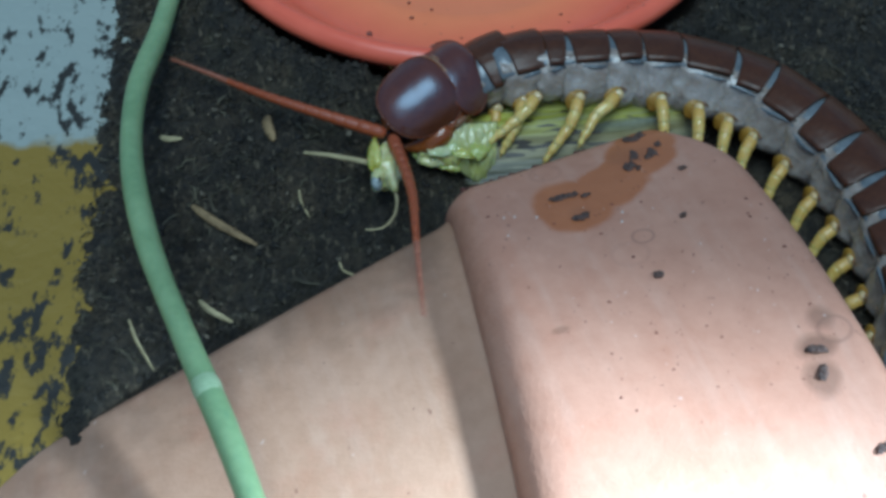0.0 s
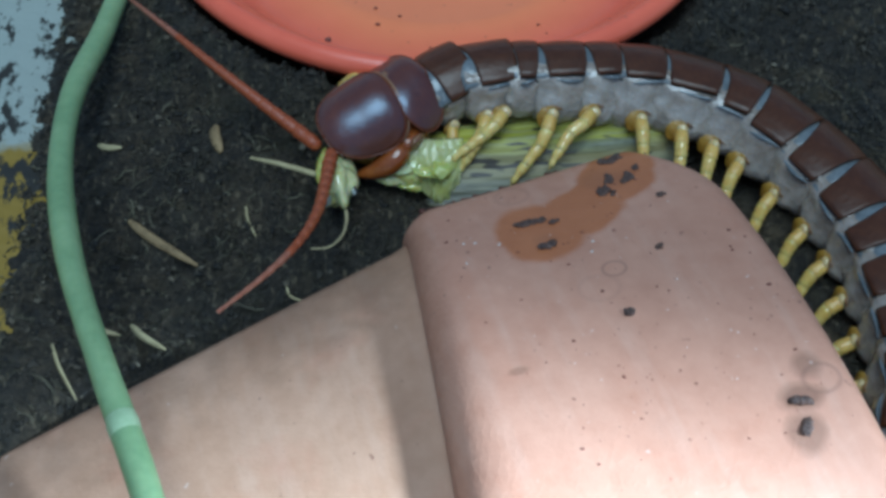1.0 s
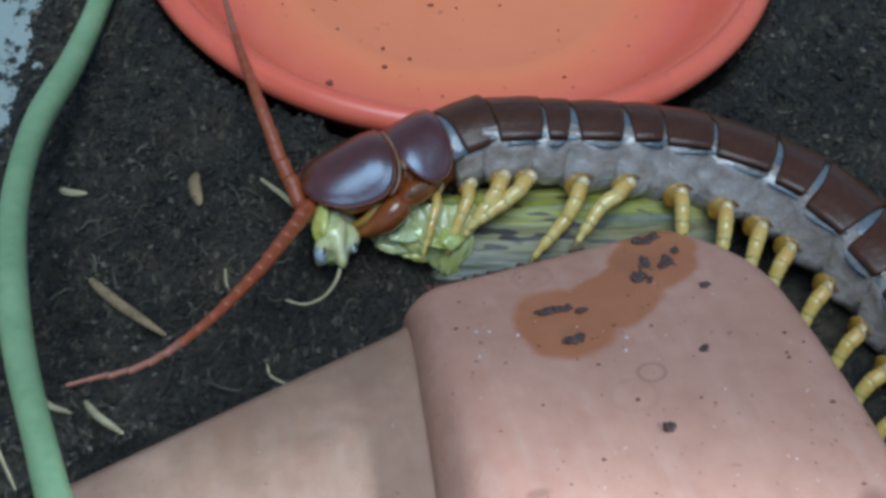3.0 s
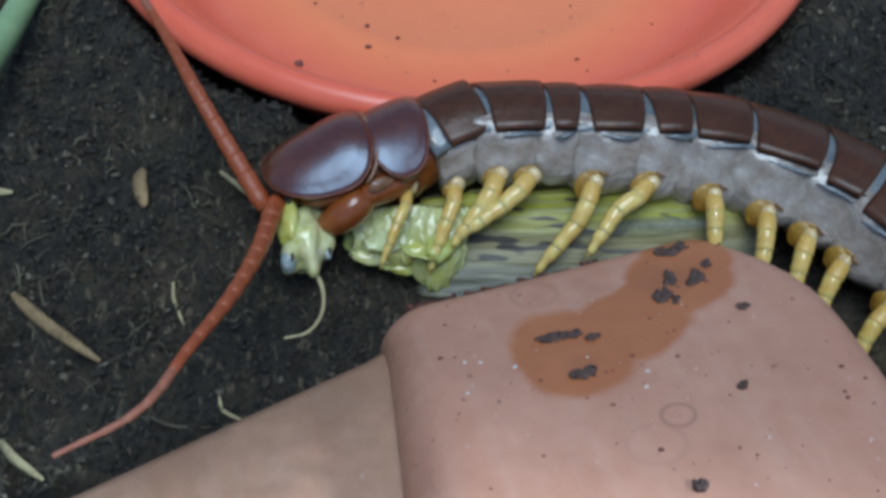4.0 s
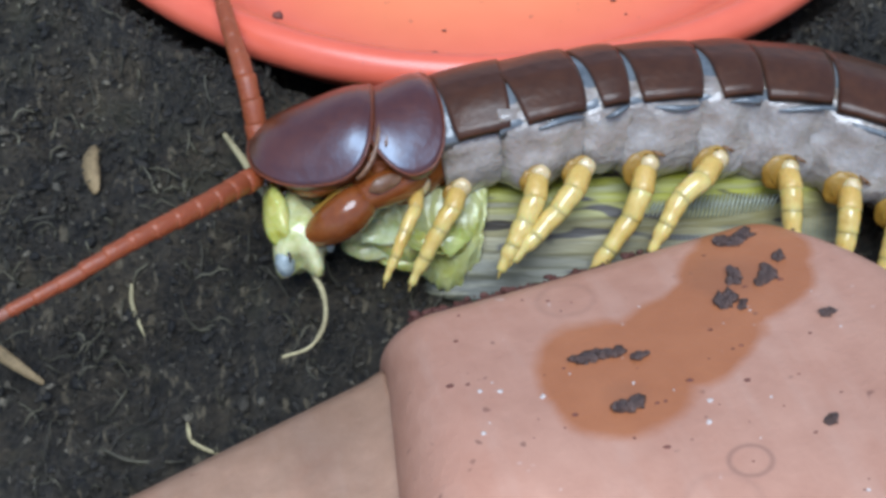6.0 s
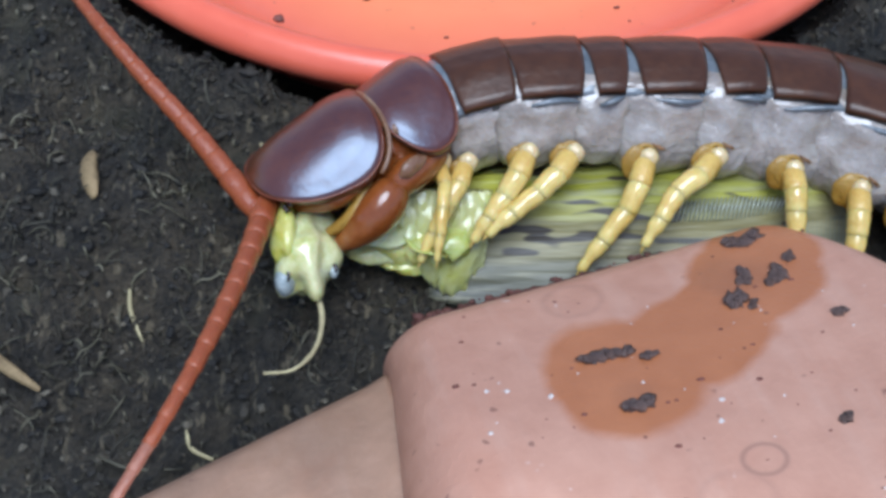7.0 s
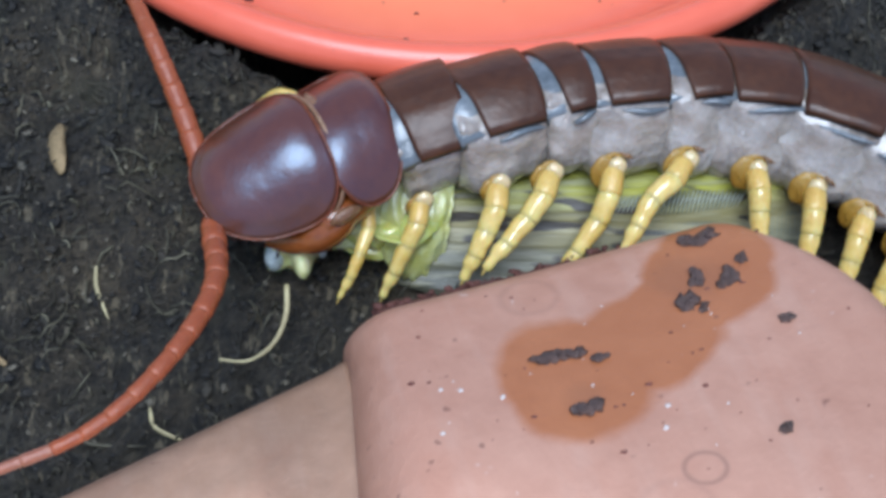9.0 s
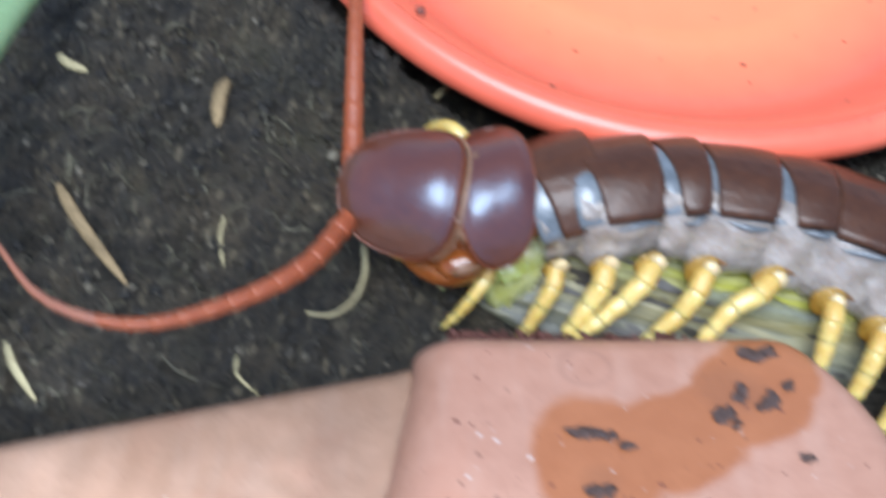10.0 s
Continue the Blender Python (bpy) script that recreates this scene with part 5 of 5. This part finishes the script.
# head tip, neck, rear edges of the first, second and third plates, lean of the head
FRONT = (
    (0.0, (-2.36, 1.06, 1.25), (-1.2, 1.56, 1.9), (-0.46, 2.18, 2.02), (0.22, 2.43), (0.95, 2.60), -26),
    (0.5, (-2.54, 1.08, 1.25), (-1.5, 1.5, 1.9), (-0.68, 2.1, 2.03), (-0.02, 2.4), (0.94, 2.60), -26),
    (1.0, (-2.70, 1.02, 1.25), (-1.45, 1.4, 1.92), (-0.75, 2.1, 2.04), (-0.06, 2.44), (0.93, 2.61), -20),
    (1.5, (-2.62, 0.90, 1.25), (-1.47, 1.61, 1.94), (-0.72, 2.23, 2.05), (-0.05, 2.58), (0.97, 2.64), -16),
    (2.0, (-2.77, 0.80, 1.25), (-1.53, 1.44, 1.95), (-0.74, 2.17, 2.05), (-0.00, 2.54), (0.98, 2.60), -4),
    (2.5, (-2.95, 1.04, 1.25), (-1.53, 1.49, 1.96), (-0.74, 2.22, 2.05), (0.06, 2.54), (1.00, 2.60), 6),
    (4.0, (-2.95, 1.33, 1.25), (-1.68, 1.75, 1.94), (-0.82, 2.20, 2.05), (-0.14, 2.5), (0.92, 2.58), 14),
    (4.5, (-3.01, 1.17, 1.25), (-1.60, 1.59, 1.94), (-0.79, 2.14, 2.05), (-0.02, 2.46), (0.97, 2.57), 20),
    (5.0, (-2.81, 1.16, 1.25), (-1.50, 1.61, 1.94), (-0.66, 2.10, 2.05), (0.09, 2.32), (0.90, 2.37), 18),
    (5.5, (-2.79, 1.63, 1.25), (-1.58, 1.46, 1.94), (-0.65, 1.75, 2.05), (0.07, 1.88), (0.82, 2.16), 12),
    (7.0, (-2.74, 0.94, 1.25), (-1.53, 1.58, 1.95), (-0.83, 2.25, 2.05), (0.03, 2.45), (0.93, 2.52), 18),
    (7.5, (-2.90, 0.87, 1.25), (-1.52, 1.44, 1.95), (-0.79, 2.12, 2.05), (0.03, 2.40), (0.95, 2.47), 16),
    (8.0, (-2.88, 0.80, 1.25), (-1.62, 1.42, 1.95), (-0.81, 1.97, 2.05), (-0.03, 2.26), (0.91, 2.40), 6),
    (8.5, (-2.97, 0.75, 1.25), (-1.65, 1.22, 1.95), (-0.71, 1.73, 2.05), (0.03, 2.05), (0.86, 2.28), -8),
    (9.0, (-2.91, 0.48, 1.25), (-1.75, 0.88, 1.95), (-0.89, 1.49, 2.05), (-0.17, 1.75), (0.68, 2.08), -12),
    (9.5, (-2.76, 0.50, 1.25), (-1.44, 0.91, 1.95), (-0.54, 1.51, 2.05), (0.12, 1.83), (0.84, 2.18), -16),
    (10.0, (-2.77, 0.76, 1.25), (-1.32, 0.67, 1.95), (-0.50, 1.20, 2.05), (0.11, 1.62), (0.78, 1.97), -18),
)
# middle of the grasshopper's head, its turn, the turns of its two antennae, the root of the second
PREY = (
    (0.0, (-2.38, 0.09, 0.85), 0, 0, 30, (-2.58, 0.19, 0.90)),
    (0.5, (-2.50, 0.28, 0.85), 0, -30, 25, (-2.70, 0.38, 0.90)),
    (1.0, (-2.45, 0.18, 0.85), 0, 0, 25, (-2.65, 0.28, 0.90)),
    (1.5, (-2.40, 0.48, 0.85), 0, -10, 15, (-2.60, 0.58, 0.90)),
    (2.0, (-2.33, 0.21, 0.85), 0, -30, 5, (-2.53, 0.31, 0.90)),
    (2.5, (-2.40, 0.31, 0.85), 0, -30, 0, (-2.60, 0.41, 0.90)),
    (4.0, (-2.34, 0.51, 0.85), 0, 15, 0, (-2.54, 0.61, 0.90)),
    (4.5, (-2.22, 0.41, 0.85), 10, -5, -5, (-2.42, 0.51, 0.90)),
    (5.0, (-2.31, 0.54, 0.85), 25, 20, -8, (-2.51, 0.64, 0.90)),
    (5.5, (-2.27, 0.59, 0.85), 20, 25, -10, (-2.47, 0.69, 0.90)),
    (7.0, (-2.13, 0.24, 0.85), 0, 5, -30, (-2.33, 0.34, 0.90)),
    (7.5, (-2.40, 0.23, 0.85), 10, 20, -35, (-2.60, 0.33, 0.90)),
    (8.0, (-2.31, 0.48, 0.85), 0, 25, -35, (-2.51, 0.58, 0.90)),
    (8.5, (-2.33, 0.62, 0.62), -5, -5, -30, (-2.53, 0.72, 0.67)),
    (9.0, (-1.84, 0.52, 0.62), -5, -5, -30, (-2.04, 0.62, 0.67)),
    (9.5, (-1.43, 0.67, 0.62), -10, -5, -47, (-2.63, 1.4, 0.55)),
    (10.0, (-1.25, 0.63, 0.62), -10, 12, -70, (-2.66, 1.62, 0.55)),
)


# where the pale antenna springs from once it has slid out below the mouth
LOOSE = {8.5: (-2.05, 0.14, 0.45), 9.0: (-1.96, -0.1, 0.45), 9.5: (-1.93, 0.17, 0.45), 10.0: (-2.36, 0.36, 0.45)}


def motions():
    rows = [[] for _ in range(8)]
    for t, tip, neck, first, second, third, lean in FRONT:
        A, B, C = Vector(tip) + Vector((0, -0.15, 0.18)), Vector(neck), Vector(first)
        B = A + (B - A).normalized() * 1.56
        D, E = Vector((*second, 2.16)), Vector((*third, 2.16))
        # the sway of the front dies out along the next joints
        sway = E - Vector(BACK[0])
        sway.z = 0
        rest = [E] + [Vector(BACK[k + 1]) + sway * w for k, w in enumerate((0.6, 0.33, 0.14, 0.04))] + [Vector(BACK[5])]
        rows[0].append((t, back_pose(B, A, lean) @ Matrix.Translation((0, 0, 0.18 * CM))))
        rows[1].append((t, back_pose(C, B, lean * 0.8 + LEAN * 0.2)))
        rows[2].append((t, back_pose(D, C, lean * 0.5 + LEAN * 0.5)))
        rows[3].append((t, back_pose(E, D, lean * 0.25 + LEAN * 0.75)))
        for k in range(4):
            rows[4 + k].append((t, back_pose(rest[k + 1], rest[k], LEAN + (lean - LEAN) * (0.12, 0.05, 0, 0)[k])))
    for ob, r in zip((HEAD, *RINGS[:7]), rows):
        walk(ob, r)
    for pieces, table in zip(FEELERS, (far_feeler, near_feeler)):
        keyed = [[] for _ in pieces]
        for t, *points in table:
            P = [Vector(p) for p in points]
            short = FEELER_LONG - sum((b - a).length for a, b in zip(P, P[1:]))
            P[-1] += (P[-1] - P[-2]).normalized() * max(0.0, short)
            run = curve_through(P, PIECES + 1)
            for k in range(PIECES):
                keyed[k].append((t, back_pose(run[k], run[k + 1], 0)))
        for ob, r in zip(pieces, keyed):
            walk(ob, r)
    for claw in CLAWS:
        walk(claw, [(t, place(-back, 0, 0.0)) for t, back in ((0.0, 0.0), (8.0, 0.0), (8.5, 0.12), (9.0, 0.32), (9.5, 0.4), (10.0, 0.42))])
    walk(PREY_HEAD, [(t, place(*at, 0, 0, turn)) for t, at, turn, _, _, _ in PREY])
    walk(THREAD, [(t, place(*LOOSE.get(t, (at[0] + 0.1, at[1] - 0.35, at[2] - 0.15)), 0, 0, a)) for t, at, _, a, _, _ in PREY])
    walk(NEEDLE, [(t, place(*root, 0, 0, b)) for t, _, _, _, b, root in PREY])


motions()
